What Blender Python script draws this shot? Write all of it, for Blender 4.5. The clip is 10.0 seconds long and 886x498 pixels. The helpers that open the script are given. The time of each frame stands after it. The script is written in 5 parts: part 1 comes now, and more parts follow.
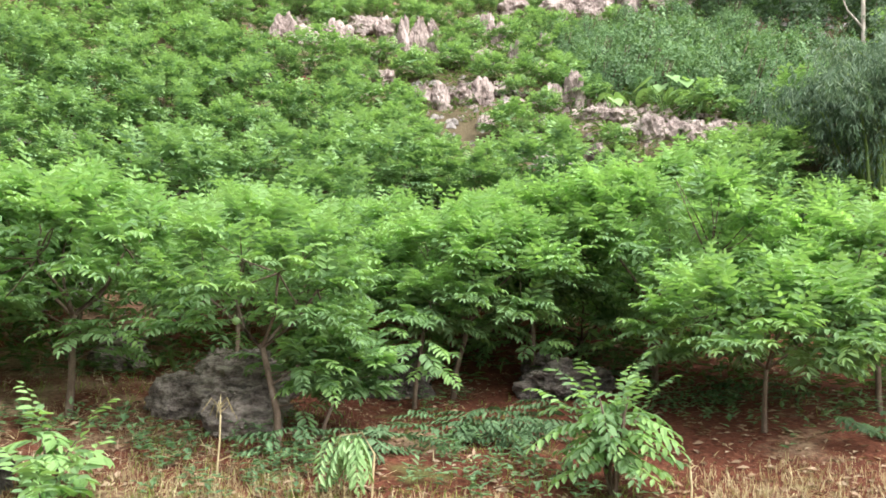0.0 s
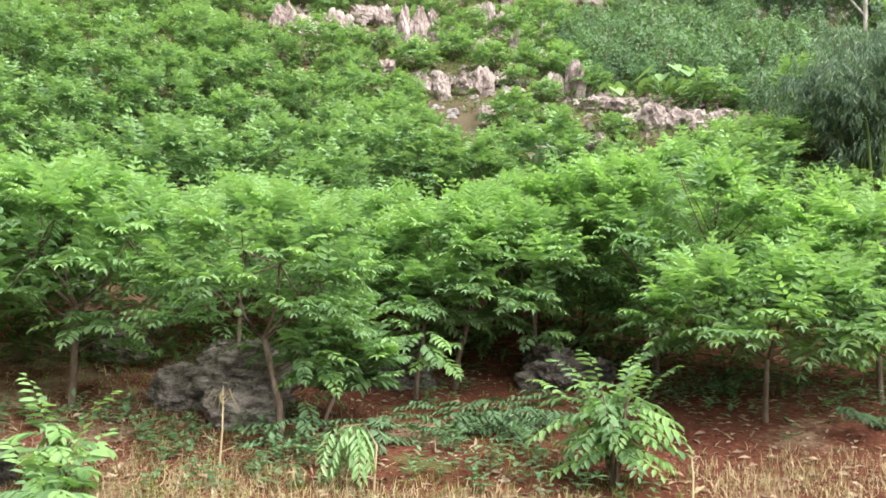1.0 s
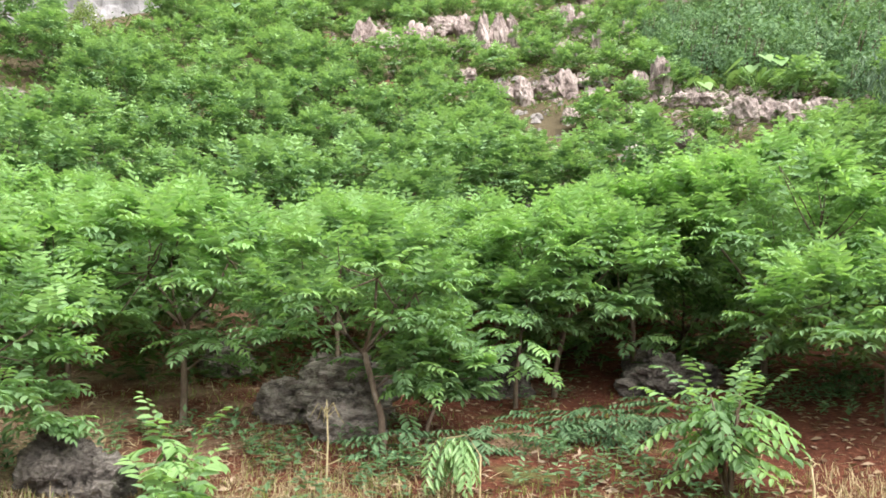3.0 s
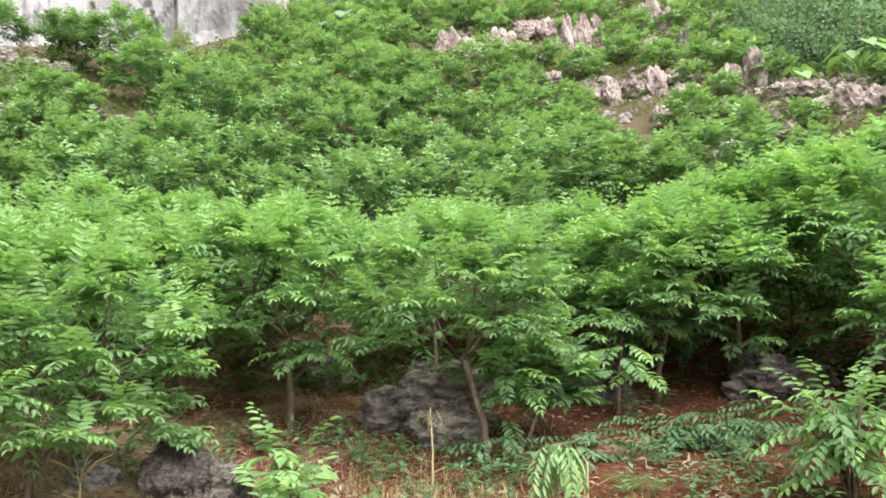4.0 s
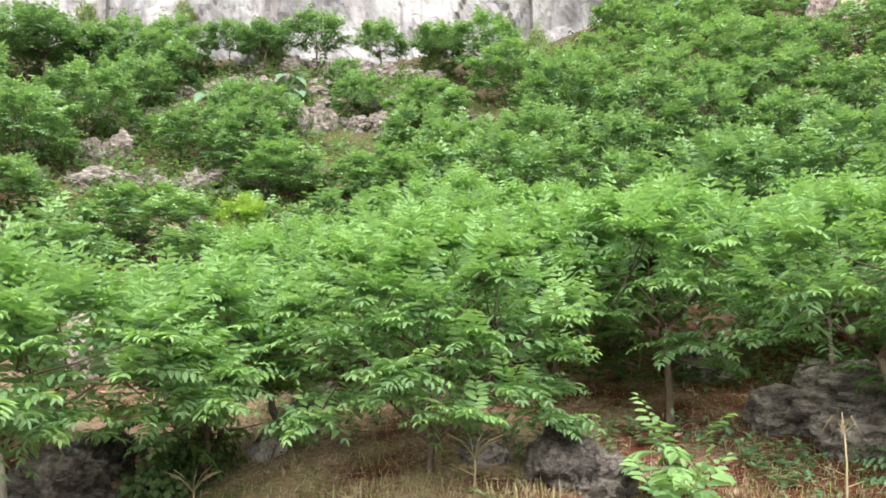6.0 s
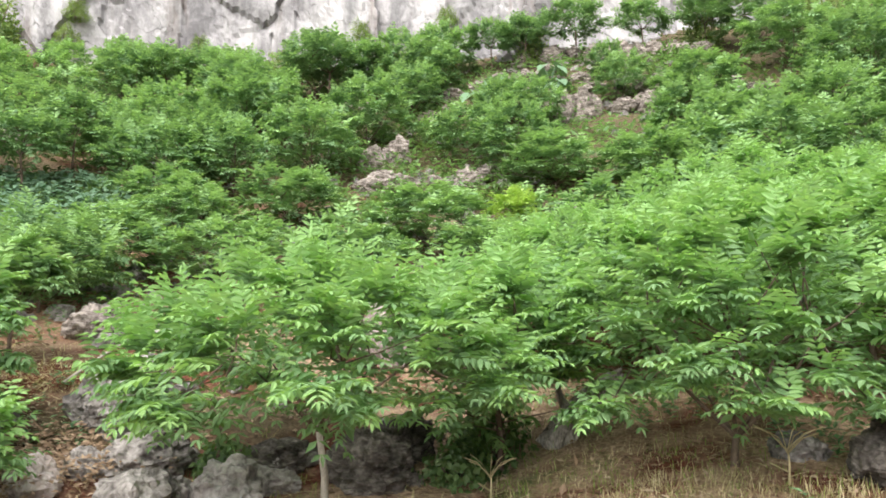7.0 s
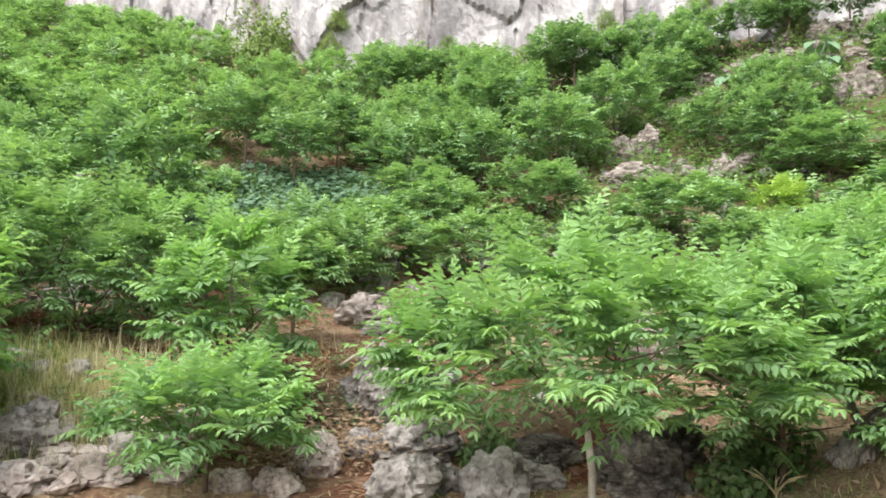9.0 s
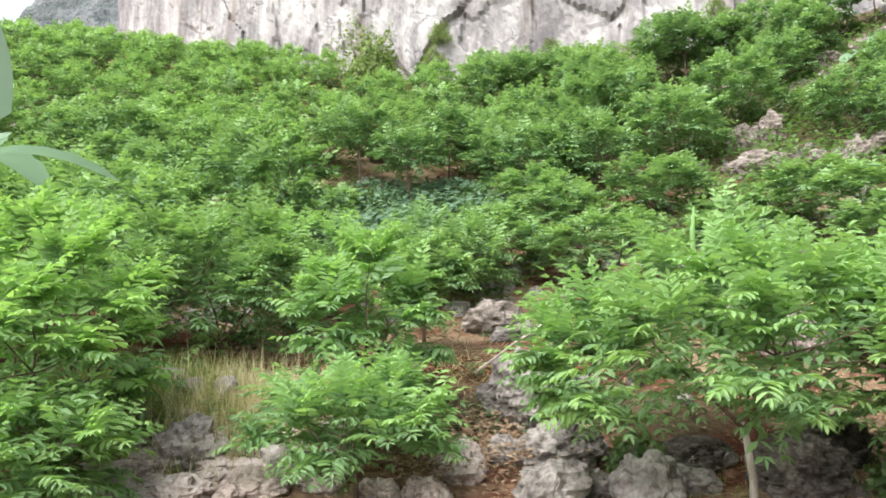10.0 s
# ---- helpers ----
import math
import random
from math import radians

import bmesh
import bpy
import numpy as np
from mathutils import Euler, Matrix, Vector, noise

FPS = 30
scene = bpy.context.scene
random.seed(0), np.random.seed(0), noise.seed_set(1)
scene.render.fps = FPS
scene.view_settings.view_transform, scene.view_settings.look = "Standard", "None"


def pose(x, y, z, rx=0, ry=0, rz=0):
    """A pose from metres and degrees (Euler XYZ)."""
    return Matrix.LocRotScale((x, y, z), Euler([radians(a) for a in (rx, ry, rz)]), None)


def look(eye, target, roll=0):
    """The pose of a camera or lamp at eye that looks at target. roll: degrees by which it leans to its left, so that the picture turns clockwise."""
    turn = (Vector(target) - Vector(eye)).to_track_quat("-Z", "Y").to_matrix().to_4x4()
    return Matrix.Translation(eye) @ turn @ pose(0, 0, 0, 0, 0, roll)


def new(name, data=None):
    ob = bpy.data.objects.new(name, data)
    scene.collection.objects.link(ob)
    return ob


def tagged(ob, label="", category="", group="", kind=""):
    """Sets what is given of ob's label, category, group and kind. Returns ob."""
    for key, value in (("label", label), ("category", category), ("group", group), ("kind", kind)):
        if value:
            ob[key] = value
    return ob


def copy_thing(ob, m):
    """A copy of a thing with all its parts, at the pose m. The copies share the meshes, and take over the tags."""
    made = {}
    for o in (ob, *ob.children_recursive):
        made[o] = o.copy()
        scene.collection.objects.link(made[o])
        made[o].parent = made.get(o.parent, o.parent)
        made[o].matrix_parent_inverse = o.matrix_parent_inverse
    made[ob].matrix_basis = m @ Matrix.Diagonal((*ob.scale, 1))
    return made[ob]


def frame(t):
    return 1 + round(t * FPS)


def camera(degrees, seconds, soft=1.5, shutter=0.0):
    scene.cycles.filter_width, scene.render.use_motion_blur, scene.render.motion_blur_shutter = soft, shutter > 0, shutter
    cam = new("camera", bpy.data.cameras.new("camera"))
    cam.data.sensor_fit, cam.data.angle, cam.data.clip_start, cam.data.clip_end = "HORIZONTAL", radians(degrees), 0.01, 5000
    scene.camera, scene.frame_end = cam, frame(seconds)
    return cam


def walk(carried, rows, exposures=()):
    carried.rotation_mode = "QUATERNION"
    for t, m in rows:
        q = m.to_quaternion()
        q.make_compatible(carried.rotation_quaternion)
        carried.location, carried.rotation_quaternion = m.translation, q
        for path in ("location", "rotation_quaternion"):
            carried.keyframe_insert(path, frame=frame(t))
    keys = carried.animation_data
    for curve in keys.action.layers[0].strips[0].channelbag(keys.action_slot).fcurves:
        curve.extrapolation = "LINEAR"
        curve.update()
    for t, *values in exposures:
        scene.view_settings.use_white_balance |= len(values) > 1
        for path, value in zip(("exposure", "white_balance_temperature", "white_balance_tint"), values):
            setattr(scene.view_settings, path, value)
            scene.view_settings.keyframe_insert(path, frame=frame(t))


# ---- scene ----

cam = camera(57.76, 10.0, soft=1.75)
PATH = [
    (0.0, pose(0.000, 0.000, 1.495, 96.018, -1.523, -0.161)),
    (0.5, pose(0.003, 0.007, 1.499, 95.605, -1.578, -0.247)),
    (1.0, pose(-0.005, 0.002, 1.504, 95.304, -1.395, -0.087)),
    (1.5, pose(-0.013, -0.028, 1.495, 95.353, -2.175, 1.594)),
    (2.0, pose(0.026, 0.027, 1.497, 95.916, -0.570, 3.044)),
    (2.5, pose(-0.047, 0.019, 1.517, 95.598, -0.477, 3.166)),
    (2.7, pose(-0.060, 0.020, 1.521, 95.738, -0.123, 4.380)),
    (3.8, pose(-0.120, 0.026, 1.528, 95.637, 1.083, 10.664)),
    (4.0, pose(-0.135, 0.005, 1.530, 96.301, 1.594, 12.747)),
    (4.5, pose(-0.192, -0.014, 1.538, 95.649, 1.231, 18.282)),
    (5.0, pose(-0.253, 0.002, 1.541, 94.964, 0.043, 25.336)),
    (5.2, pose(-0.280, 0.007, 1.532, 95.064, 0.079, 27.931)),
    (6.3, pose(-0.530, 0.140, 1.487, 96.060, 0.313, 42.225)),
    (6.5, pose(-0.573, 0.141, 1.469, 95.990, 1.106, 46.542)),
    (7.0, pose(-0.639, 0.131, 1.488, 95.348, 0.903, 56.174)),
    (7.5, pose(-0.711, 0.129, 1.447, 95.482, 1.158, 62.514)),
    (8.0, pose(-0.763, 0.093, 1.473, 94.845, -0.027, 67.615)),
    (8.5, pose(-0.829, 0.014, 1.478, 94.572, -1.319, 70.413)),
    (9.0, pose(-0.874, -0.010, 1.504, 94.854, -1.014, 72.808)),
    (9.5, pose(-0.944, -0.105, 1.491, 94.849, 0.911, 76.304)),
    (10.0, pose(-0.974, -0.164, 1.480, 95.476, 1.587, 80.899)),
]
walk(cam, PATH, [(0.0, 1.43), (2.5, 1.40), (5.0, 1.27), (7.5, 1.24), (10.0, 1.28)])

# ---- daylight: bright overcast ----
world = bpy.data.worlds.new("overcast_sky")
scene.world = world
world.use_nodes = True
wn, wl = world.node_tree.nodes, world.node_tree.links
sky = wn.new("ShaderNodeTexSky")
sky.sky_type, sky.sun_disc = "NISHITA", False
sky.sun_elevation, sky.sun_rotation = radians(52), radians(139)
sky.dust_density, sky.air_density = 3.0, 1.0
pale = wn.new("ShaderNodeHueSaturation")
pale.inputs["Saturation"].default_value = 0.28
wl.new(sky.outputs["Color"], pale.inputs["Color"])
wl.new(pale.outputs["Color"], wn["Background"].inputs["Color"])
wn["Background"].inputs["Strength"].default_value = 0.15
sun = new("sun", bpy.data.lights.new("sun", "SUN"))
sun.data.energy, sun.data.angle, sun.data.color = 2.6, radians(60), (1.0, 0.97, 0.92)
sun.matrix_world = look((13.7, -15.8, 26.8), (0, 0, 0))


# ---- materials ----
def nodes_of(name):
    m = bpy.data.materials.new(name)
    m.use_nodes = True
    return m, m.node_tree.nodes, m.node_tree.links


def ramp(n, stops):
    r = n.new("ShaderNodeValToRGB")
    while len(r.color_ramp.elements) < len(stops):
        r.color_ramp.elements.new(0.5)
    for e, (p, c) in zip(r.color_ramp.elements, stops):
        e.position, e.color = p, (*c, 1)
    return r


def math_node(n, l, op, a, b, c=None):
    q = n.new("ShaderNodeMath")
    q.operation = op
    for i, v in enumerate((a, b, c)):
        if v is None:
            continue
        if isinstance(v, (int, float)):
            q.inputs[i].default_value = v
        else:
            l.new(v, q.inputs[i])
    return q.outputs[0]


def foliage(name, dark, mid, light, gloss=0.5, through_light=0.35, shine=0.35, tint=(1.5, 1.6, 0.78)):
    """Leaf colour varied from leaf to leaf and from plant to plant, with some light passing through."""
    m, n, l = nodes_of(name)
    geo, info = n.new("ShaderNodeNewGeometry"), n.new("ShaderNodeObjectInfo")
    per_plant = math_node(n, l, "MULTIPLY", info.outputs["Random"], 0.3)
    value = math_node(n, l, "MULTIPLY_ADD", geo.outputs["Random Per Island"], 0.7, per_plant)
    r = ramp(n, [(0.0, dark), (0.5, mid), (1.0, light)])
    l.new(value, r.inputs[0])
    b = n["Principled BSDF"]
    b.inputs["Roughness"].default_value = gloss
    b.inputs["Specular IOR Level"].default_value = shine
    l.new(r.outputs[0], b.inputs["Base Color"])
    tr = n.new("ShaderNodeBsdfTranslucent")
    warm = n.new("ShaderNodeMixRGB")
    warm.blend_type = "MULTIPLY"
    warm.inputs[0].default_value = 1.0
    warm.inputs[2].default_value = (*tint, 1)
    l.new(r.outputs[0], warm.inputs[1])
    l.new(warm.outputs[0], tr.inputs["Color"])
    sh = n.new("ShaderNodeMixShader")
    sh.inputs[0].default_value = through_light
    l.new(b.outputs[0], sh.inputs[1])
    l.new(tr.outputs[0], sh.inputs[2])
    l.new(sh.outputs[0], n["Material Output"].inputs["Surface"])
    return m


def rough(name, stops, scale=4.0, detail=8.0, bump=0.4, size=0.03, roughness=0.9, stretch=(1, 1, 1), cracks=0.0):
    """A mottled dry surface: broad stains and fine grain, with relief, and optional cracks."""
    m, n, l = nodes_of(name)
    geo = n.new("ShaderNodeNewGeometry")
    mp = n.new("ShaderNodeMapping")
    mp.inputs["Scale"].default_value = stretch
    l.new(geo.outputs["Position"], mp.inputs["Vector"])
    broad, fine = n.new("ShaderNodeTexNoise"), n.new("ShaderNodeTexNoise")
    broad.inputs["Scale"].default_value = scale
    broad.inputs["Detail"].default_value = detail
    broad.inputs["Roughness"].default_value = 0.65
    fine.inputs["Scale"].default_value = scale * 9
    fine.inputs["Detail"].default_value = 6
    for t in (broad, fine):
        l.new(mp.outputs[0], t.inputs["Vector"])
    half = math_node(n, l, "MULTIPLY_ADD", fine.outputs[0], 0.35, -0.175)
    height = math_node(n, l, "ADD", broad.outputs[0], half)
    if cracks:
        vo = n.new("ShaderNodeTexVoronoi")
        vo.feature = "DISTANCE_TO_EDGE"
        vo.inputs["Scale"].default_value = cracks
        warp = n.new("ShaderNodeVectorMath")
        warp.operation = "MULTIPLY_ADD"
        warp.inputs[1].default_value = (0.5, 0.5, 0.5)
        l.new(broad.outputs["Color"], warp.inputs[0])
        l.new(mp.outputs[0], warp.inputs[2])
        l.new(warp.outputs[0], vo.inputs["Vector"])
        gap = math_node(n, l, "MINIMUM", vo.outputs["Distance"], 0.05)
        height = math_node(n, l, "MULTIPLY_ADD", gap, 1.6, math_node(n, l, "SUBTRACT", height, 0.06))
    r = ramp(n, stops)
    l.new(height, r.inputs[0])
    b = n["Principled BSDF"]
    b.inputs["Roughness"].default_value = roughness
    b.inputs["Specular IOR Level"].default_value = 0.2
    l.new(r.outputs[0], b.inputs["Base Color"])
    bp = n.new("ShaderNodeBump")
    bp.inputs["Strength"].default_value, bp.inputs["Distance"].default_value = bump, size
    l.new(height, bp.inputs["Height"])
    l.new(bp.outputs[0], b.inputs["Normal"])
    return m


def soil_material():
    """Red earth with worn paths of straw litter and thin green growth."""
    m, n, l = nodes_of("red_soil")
    geo = n.new("ShaderNodeNewGeometry")

    def tex(scale, detail=8):
        t = n.new("ShaderNodeTexNoise")
        t.inputs["Scale"].default_value, t.inputs["Detail"].default_value = scale, detail
        t.inputs["Roughness"].default_value = 0.65
        l.new(geo.outputs["Position"], t.inputs["Vector"])
        return t.outputs[0]

    def over(fac, a, b):
        x = n.new("ShaderNodeMixRGB")
        l.new(fac, x.inputs[0])
        l.new(a, x.inputs[1])
        l.new(b, x.inputs[2])
        return x.outputs[0]

    def band(v, lo, hi):
        q = n.new("ShaderNodeMapRange")
        q.inputs["From Min"].default_value, q.inputs["From Max"].default_value = lo, hi
        l.new(v, q.inputs["Value"])
        return q.outputs[0]

    grain = tex(22, 10)
    earth, straw, moss = ramp(n, [(0.3, (0.045, 0.015, 0.009)), (0.55, (0.125, 0.043, 0.025)), (0.75, (0.22, 0.095, 0.055))]), ramp(n, [(0.3, (0.15, 0.1, 0.066)), (0.7, (0.43, 0.31, 0.205))]), ramp(n, [(0.3, (0.05, 0.07, 0.02)), (0.7, (0.14, 0.18, 0.06))])
    for r in (earth, straw, moss):
        l.new(grain, r.inputs[0])
    place = n.new("ShaderNodeSeparateXYZ")
    l.new(geo.outputs["Position"], place.inputs[0])
    litter = n.new("ShaderNodeMapRange")
    litter.inputs["From Min"].default_value, litter.inputs["From Max"].default_value = -1.2, -4.0
    litter.inputs["To Min"].default_value, litter.inputs["To Max"].default_value = -0.07, 0.07
    l.new(place.outputs[0], litter.inputs["Value"])
    col = over(band(math_node(n, l, "ADD", tex(0.7), litter.outputs[0]), 0.5, 0.64), earth.outputs[0], straw.outputs[0])
    col = over(band(tex(0.8, 6), 0.61, 0.75), col, moss.outputs[0])
    # Steeper ground goes dark brown: slope soil plus painted shade between the trees.
    slope_brown = ramp(n, [(0.3, (0.045, 0.035, 0.02)), (0.7, (0.15, 0.12, 0.07))])
    l.new(grain, slope_brown.inputs[0])
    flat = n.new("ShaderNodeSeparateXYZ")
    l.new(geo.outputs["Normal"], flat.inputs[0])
    col = over(band(math_node(n, l, "MULTIPLY_ADD", tex(1.1, 6), 0.12, flat.outputs[2]), 0.99, 0.93), col, slope_brown.outputs[0])
    b = n["Principled BSDF"]
    b.inputs["Roughness"].default_value = 0.95
    b.inputs["Specular IOR Level"].default_value = 0.15
    l.new(col, b.inputs["Base Color"])
    bp = n.new("ShaderNodeBump")
    bp.inputs["Strength"].default_value, bp.inputs["Distance"].default_value = 0.8, 0.05
    l.new(grain, bp.inputs["Height"])
    l.new(bp.outputs[0], b.inputs["Normal"])
    return m


def cliff_material():
    """White limestone with grey weathering, brown seeps that run down the face, and a net of dark joints."""
    m, n, l = nodes_of("pale_cliff")
    geo = n.new("ShaderNodeNewGeometry")

    def tex(scale, tall, detail=8.0, shift=0.0):
        mp, t = n.new("ShaderNodeMapping"), n.new("ShaderNodeTexNoise")
        mp.inputs["Scale"].default_value, mp.inputs["Location"].default_value = (1, 1, tall), (shift, shift, shift)
        t.inputs["Scale"].default_value, t.inputs["Detail"].default_value, t.inputs["Roughness"].default_value = scale, detail, 0.62
        l.new(geo.outputs["Position"], mp.inputs["Vector"])
        l.new(mp.outputs[0], t.inputs["Vector"])
        return t

    def mix(fac, a, b):
        x = n.new("ShaderNodeMixRGB")
        l.new(fac, x.inputs[0])
        l.new(a, x.inputs[1])
        if isinstance(b, tuple):
            x.inputs[2].default_value = (*b, 1)
        else:
            l.new(b, x.inputs[2])
        return x.outputs[0]

    def band(v, lo, hi, top=1.0):
        q = n.new("ShaderNodeMapRange")
        q.inputs["From Min"].default_value, q.inputs["From Max"].default_value, q.inputs["To Max"].default_value = lo, hi, top
        l.new(v, q.inputs["Value"])
        return q.outputs[0]

    patch, grain = tex(0.4, 0.45, 10), tex(5.0, 0.8, 10)
    tone = math_node(n, l, "MULTIPLY_ADD", grain.outputs[0], 0.22, math_node(n, l, "SUBTRACT", patch.outputs[0], 0.11))
    r = ramp(n, [(0.36, (0.13, 0.124, 0.127)), (0.45, (0.225, 0.215, 0.218)), (0.53, (0.34, 0.327, 0.327)), (0.66, (0.44, 0.425, 0.422))])
    l.new(tone, r.inputs[0])
    seep, drip = tex(0.9, 0.1, 6, 7.0), tex(0.55, 0.18, 6, 21.0)
    col = mix(band(seep.outputs[0], 0.56, 0.68, 0.75), r.outputs[0], (0.18, 0.147, 0.13))
    col = mix(band(drip.outputs[0], 0.58, 0.7, 0.8), col, (0.115, 0.115, 0.115))
    vo, warp, mp = n.new("ShaderNodeTexVoronoi"), n.new("ShaderNodeVectorMath"), n.new("ShaderNodeMapping")
    vo.feature, warp.operation = "DISTANCE_TO_EDGE", "MULTIPLY_ADD"
    vo.inputs["Scale"].default_value, warp.inputs[1].default_value, mp.inputs["Scale"].default_value = 0.8, (1.1, 1.1, 1.1), (1, 1, 1.3)
    l.new(tex(1.1, 1.0, 6, 3.0).outputs["Color"], warp.inputs[0])
    l.new(geo.outputs["Position"], mp.inputs["Vector"])
    l.new(mp.outputs[0], warp.inputs[2])
    l.new(warp.outputs[0], vo.inputs["Vector"])
    gap = band(vo.outputs["Distance"], 0.022, 0.004)
    open_joint = math_node(n, l, "MULTIPLY", gap, band(tex(0.7, 1.0, 4, 11.0).outputs[0], 0.5, 0.6, 0.75))
    col = mix(open_joint, col, (0.13, 0.124, 0.12))
    b = n["Principled BSDF"]
    b.inputs["Roughness"].default_value = 0.92
    b.inputs["Specular IOR Level"].default_value = 0.2
    l.new(col, b.inputs["Base Color"])
    bp = n.new("ShaderNodeBump")
    bp.inputs["Strength"].default_value, bp.inputs["Distance"].default_value = 0.8, 0.22
    l.new(math_node(n, l, "SUBTRACT", tone, math_node(n, l, "MULTIPLY", open_joint, 0.4)), bp.inputs["Height"])
    l.new(bp.outputs[0], b.inputs["Normal"])
    return m


LEAF = foliage("leaf_green", (0.122, 0.21, 0.1), (0.168, 0.28, 0.134), (0.222, 0.345, 0.172), 0.6, 0.42, 0.2)
LEAF_YOUNG = foliage("leaf_young", (0.205, 0.338, 0.135), (0.25, 0.4, 0.162), (0.3, 0.465, 0.195), 0.6, 0.42, 0.2)
# Slope crowns: shaded undersides and lit tops are put into these two greens.
LEAF_DEEP = foliage("leaf_deep", (0.095, 0.17, 0.082), (0.148, 0.25, 0.12), (0.208, 0.325, 0.16), 0.65, 0.28, 0.15)
LEAF_PALE = foliage("leaf_pale", (0.178, 0.292, 0.124), (0.23, 0.362, 0.154), (0.295, 0.445, 0.195), 0.65, 0.31, 0.15)
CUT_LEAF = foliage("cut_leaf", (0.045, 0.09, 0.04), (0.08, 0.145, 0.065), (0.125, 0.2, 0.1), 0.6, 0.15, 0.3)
LEAF_YELLOW = foliage("leaf_yellow", (0.24, 0.37, 0.085), (0.31, 0.44, 0.11), (0.39, 0.51, 0.15))
IVY = foliage("vine_leaf", (0.06, 0.12, 0.06), (0.125, 0.215, 0.108), (0.225, 0.345, 0.18), 0.6, 0.3, 0.25)
BAMBOO = foliage("bamboo_leaf", (0.06, 0.11, 0.07), (0.12, 0.185, 0.125), (0.23, 0.315, 0.22), 0.55, 0.3, 0.35)
BANANA = foliage("banana_leaf", (0.17, 0.26, 0.18), (0.22, 0.32, 0.23), (0.28, 0.39, 0.3), 0.4, 0.35, 0.4, (1.15, 1.25, 1.1))
BROAD = foliage("broad_leaf", (0.1, 0.18, 0.1), (0.135, 0.225, 0.13), (0.18, 0.28, 0.17), 0.6, 0.12, 0.25)
OLIVE = foliage("olive_leaf", (0.08, 0.13, 0.035), (0.15, 0.22, 0.06), (0.26, 0.32, 0.1))
UNDERGROWTH = foliage("undergrowth_leaf", (0.04, 0.08, 0.03), (0.075, 0.13, 0.045), (0.14, 0.2, 0.075))
WILTED = foliage("wilted_leaf", (0.16, 0.28, 0.11), (0.22, 0.35, 0.15), (0.31, 0.44, 0.22), 0.5, 0.25, 0.4)
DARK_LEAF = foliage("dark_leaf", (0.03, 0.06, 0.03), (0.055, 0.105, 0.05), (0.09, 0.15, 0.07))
VINE = foliage("carpet_vine_leaf", (0.07, 0.135, 0.08), (0.125, 0.215, 0.135), (0.21, 0.32, 0.21), 0.5, 0.3, 0.4)
PALE_STRAW = foliage("bleached_grass", (0.42, 0.36, 0.24), (0.58, 0.52, 0.37), (0.72, 0.66, 0.5), 0.8, 0.3, 0.1)
STRAW = foliage("dry_straw", (0.2, 0.15, 0.08), (0.38, 0.315, 0.185), (0.56, 0.49, 0.32), 0.8, 0.15, 0.1)
LITTER = foliage("dead_leaf", (0.1, 0.06, 0.038), (0.26, 0.18, 0.12), (0.46, 0.37, 0.28), 0.8, 0.1, 0.1)
GRASS = foliage("grass_blade", (0.09, 0.15, 0.03), (0.18, 0.26, 0.06), (0.32, 0.36, 0.12), 0.6)
BARK = rough("bark", [(0.3, (0.05, 0.035, 0.025)), (0.55, (0.13, 0.095, 0.07)), (0.8, (0.26, 0.22, 0.18))], 14, bump=0.6, size=0.01, stretch=(1, 1, 0.3))
DEAD_WOOD = rough("dead_wood", [(0.32, (0.05, 0.042, 0.037)), (0.45, (0.2, 0.175, 0.155)), (0.6, (0.4, 0.36, 0.33)), (0.8, (0.55, 0.51, 0.48))], 8, bump=1.0, size=0.05, stretch=(1, 1, 0.35), cracks=9.0)
PALE_BARK = rough("pale_bark", [(0.3, (0.22, 0.19, 0.16)), (0.7, (0.5, 0.46, 0.4))], 12, bump=0.5, size=0.01, stretch=(1, 1, 0.25))
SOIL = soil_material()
RED_BANK = rough("red_bank", [(0.3, (0.07, 0.025, 0.016)), (0.55, (0.15, 0.065, 0.04)), (0.8, (0.26, 0.15, 0.1))], 2.2, 10, bump=0.9, size=0.1)
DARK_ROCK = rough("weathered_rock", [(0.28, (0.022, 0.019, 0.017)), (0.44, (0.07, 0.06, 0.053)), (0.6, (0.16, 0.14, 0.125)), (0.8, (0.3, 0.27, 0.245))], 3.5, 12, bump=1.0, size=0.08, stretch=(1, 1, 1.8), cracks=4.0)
BROWN_ROCK = rough("layered_brown_rock", [(0.3, (0.05, 0.042, 0.037)), (0.45, (0.16, 0.135, 0.118)), (0.58, (0.31, 0.27, 0.24)), (0.78, (0.46, 0.41, 0.37))], 4.5, 12, bump=1.0, size=0.06, stretch=(1, 1, 3.0), cracks=3.0)
GREY_ROCK = rough("grey_rock", [(0.26, (0.04, 0.036, 0.033)), (0.42, (0.15, 0.135, 0.125)), (0.56, (0.29, 0.265, 0.25)), (0.74, (0.46, 0.43, 0.41))], 2.6, 12, bump=1.0, size=0.08, cracks=3.0)
PINK_ROCK = rough("pinkish_limestone", [(0.26, (0.06, 0.05, 0.045)), (0.44, (0.21, 0.165, 0.15)), (0.62, (0.4, 0.335, 0.31)), (0.8, (0.54, 0.48, 0.46))], 1.7, 12, bump=1.0, size=0.15, stretch=(1, 1, 0.45), cracks=1.6)
PALE_STONE = rough("pale_rubble", [(0.28, (0.12, 0.095, 0.085)), (0.48, (0.34, 0.28, 0.255)), (0.72, (0.56, 0.5, 0.475))], 3.5, 12, bump=1.0, size=0.05, cracks=5.0)
CLIFF = cliff_material()
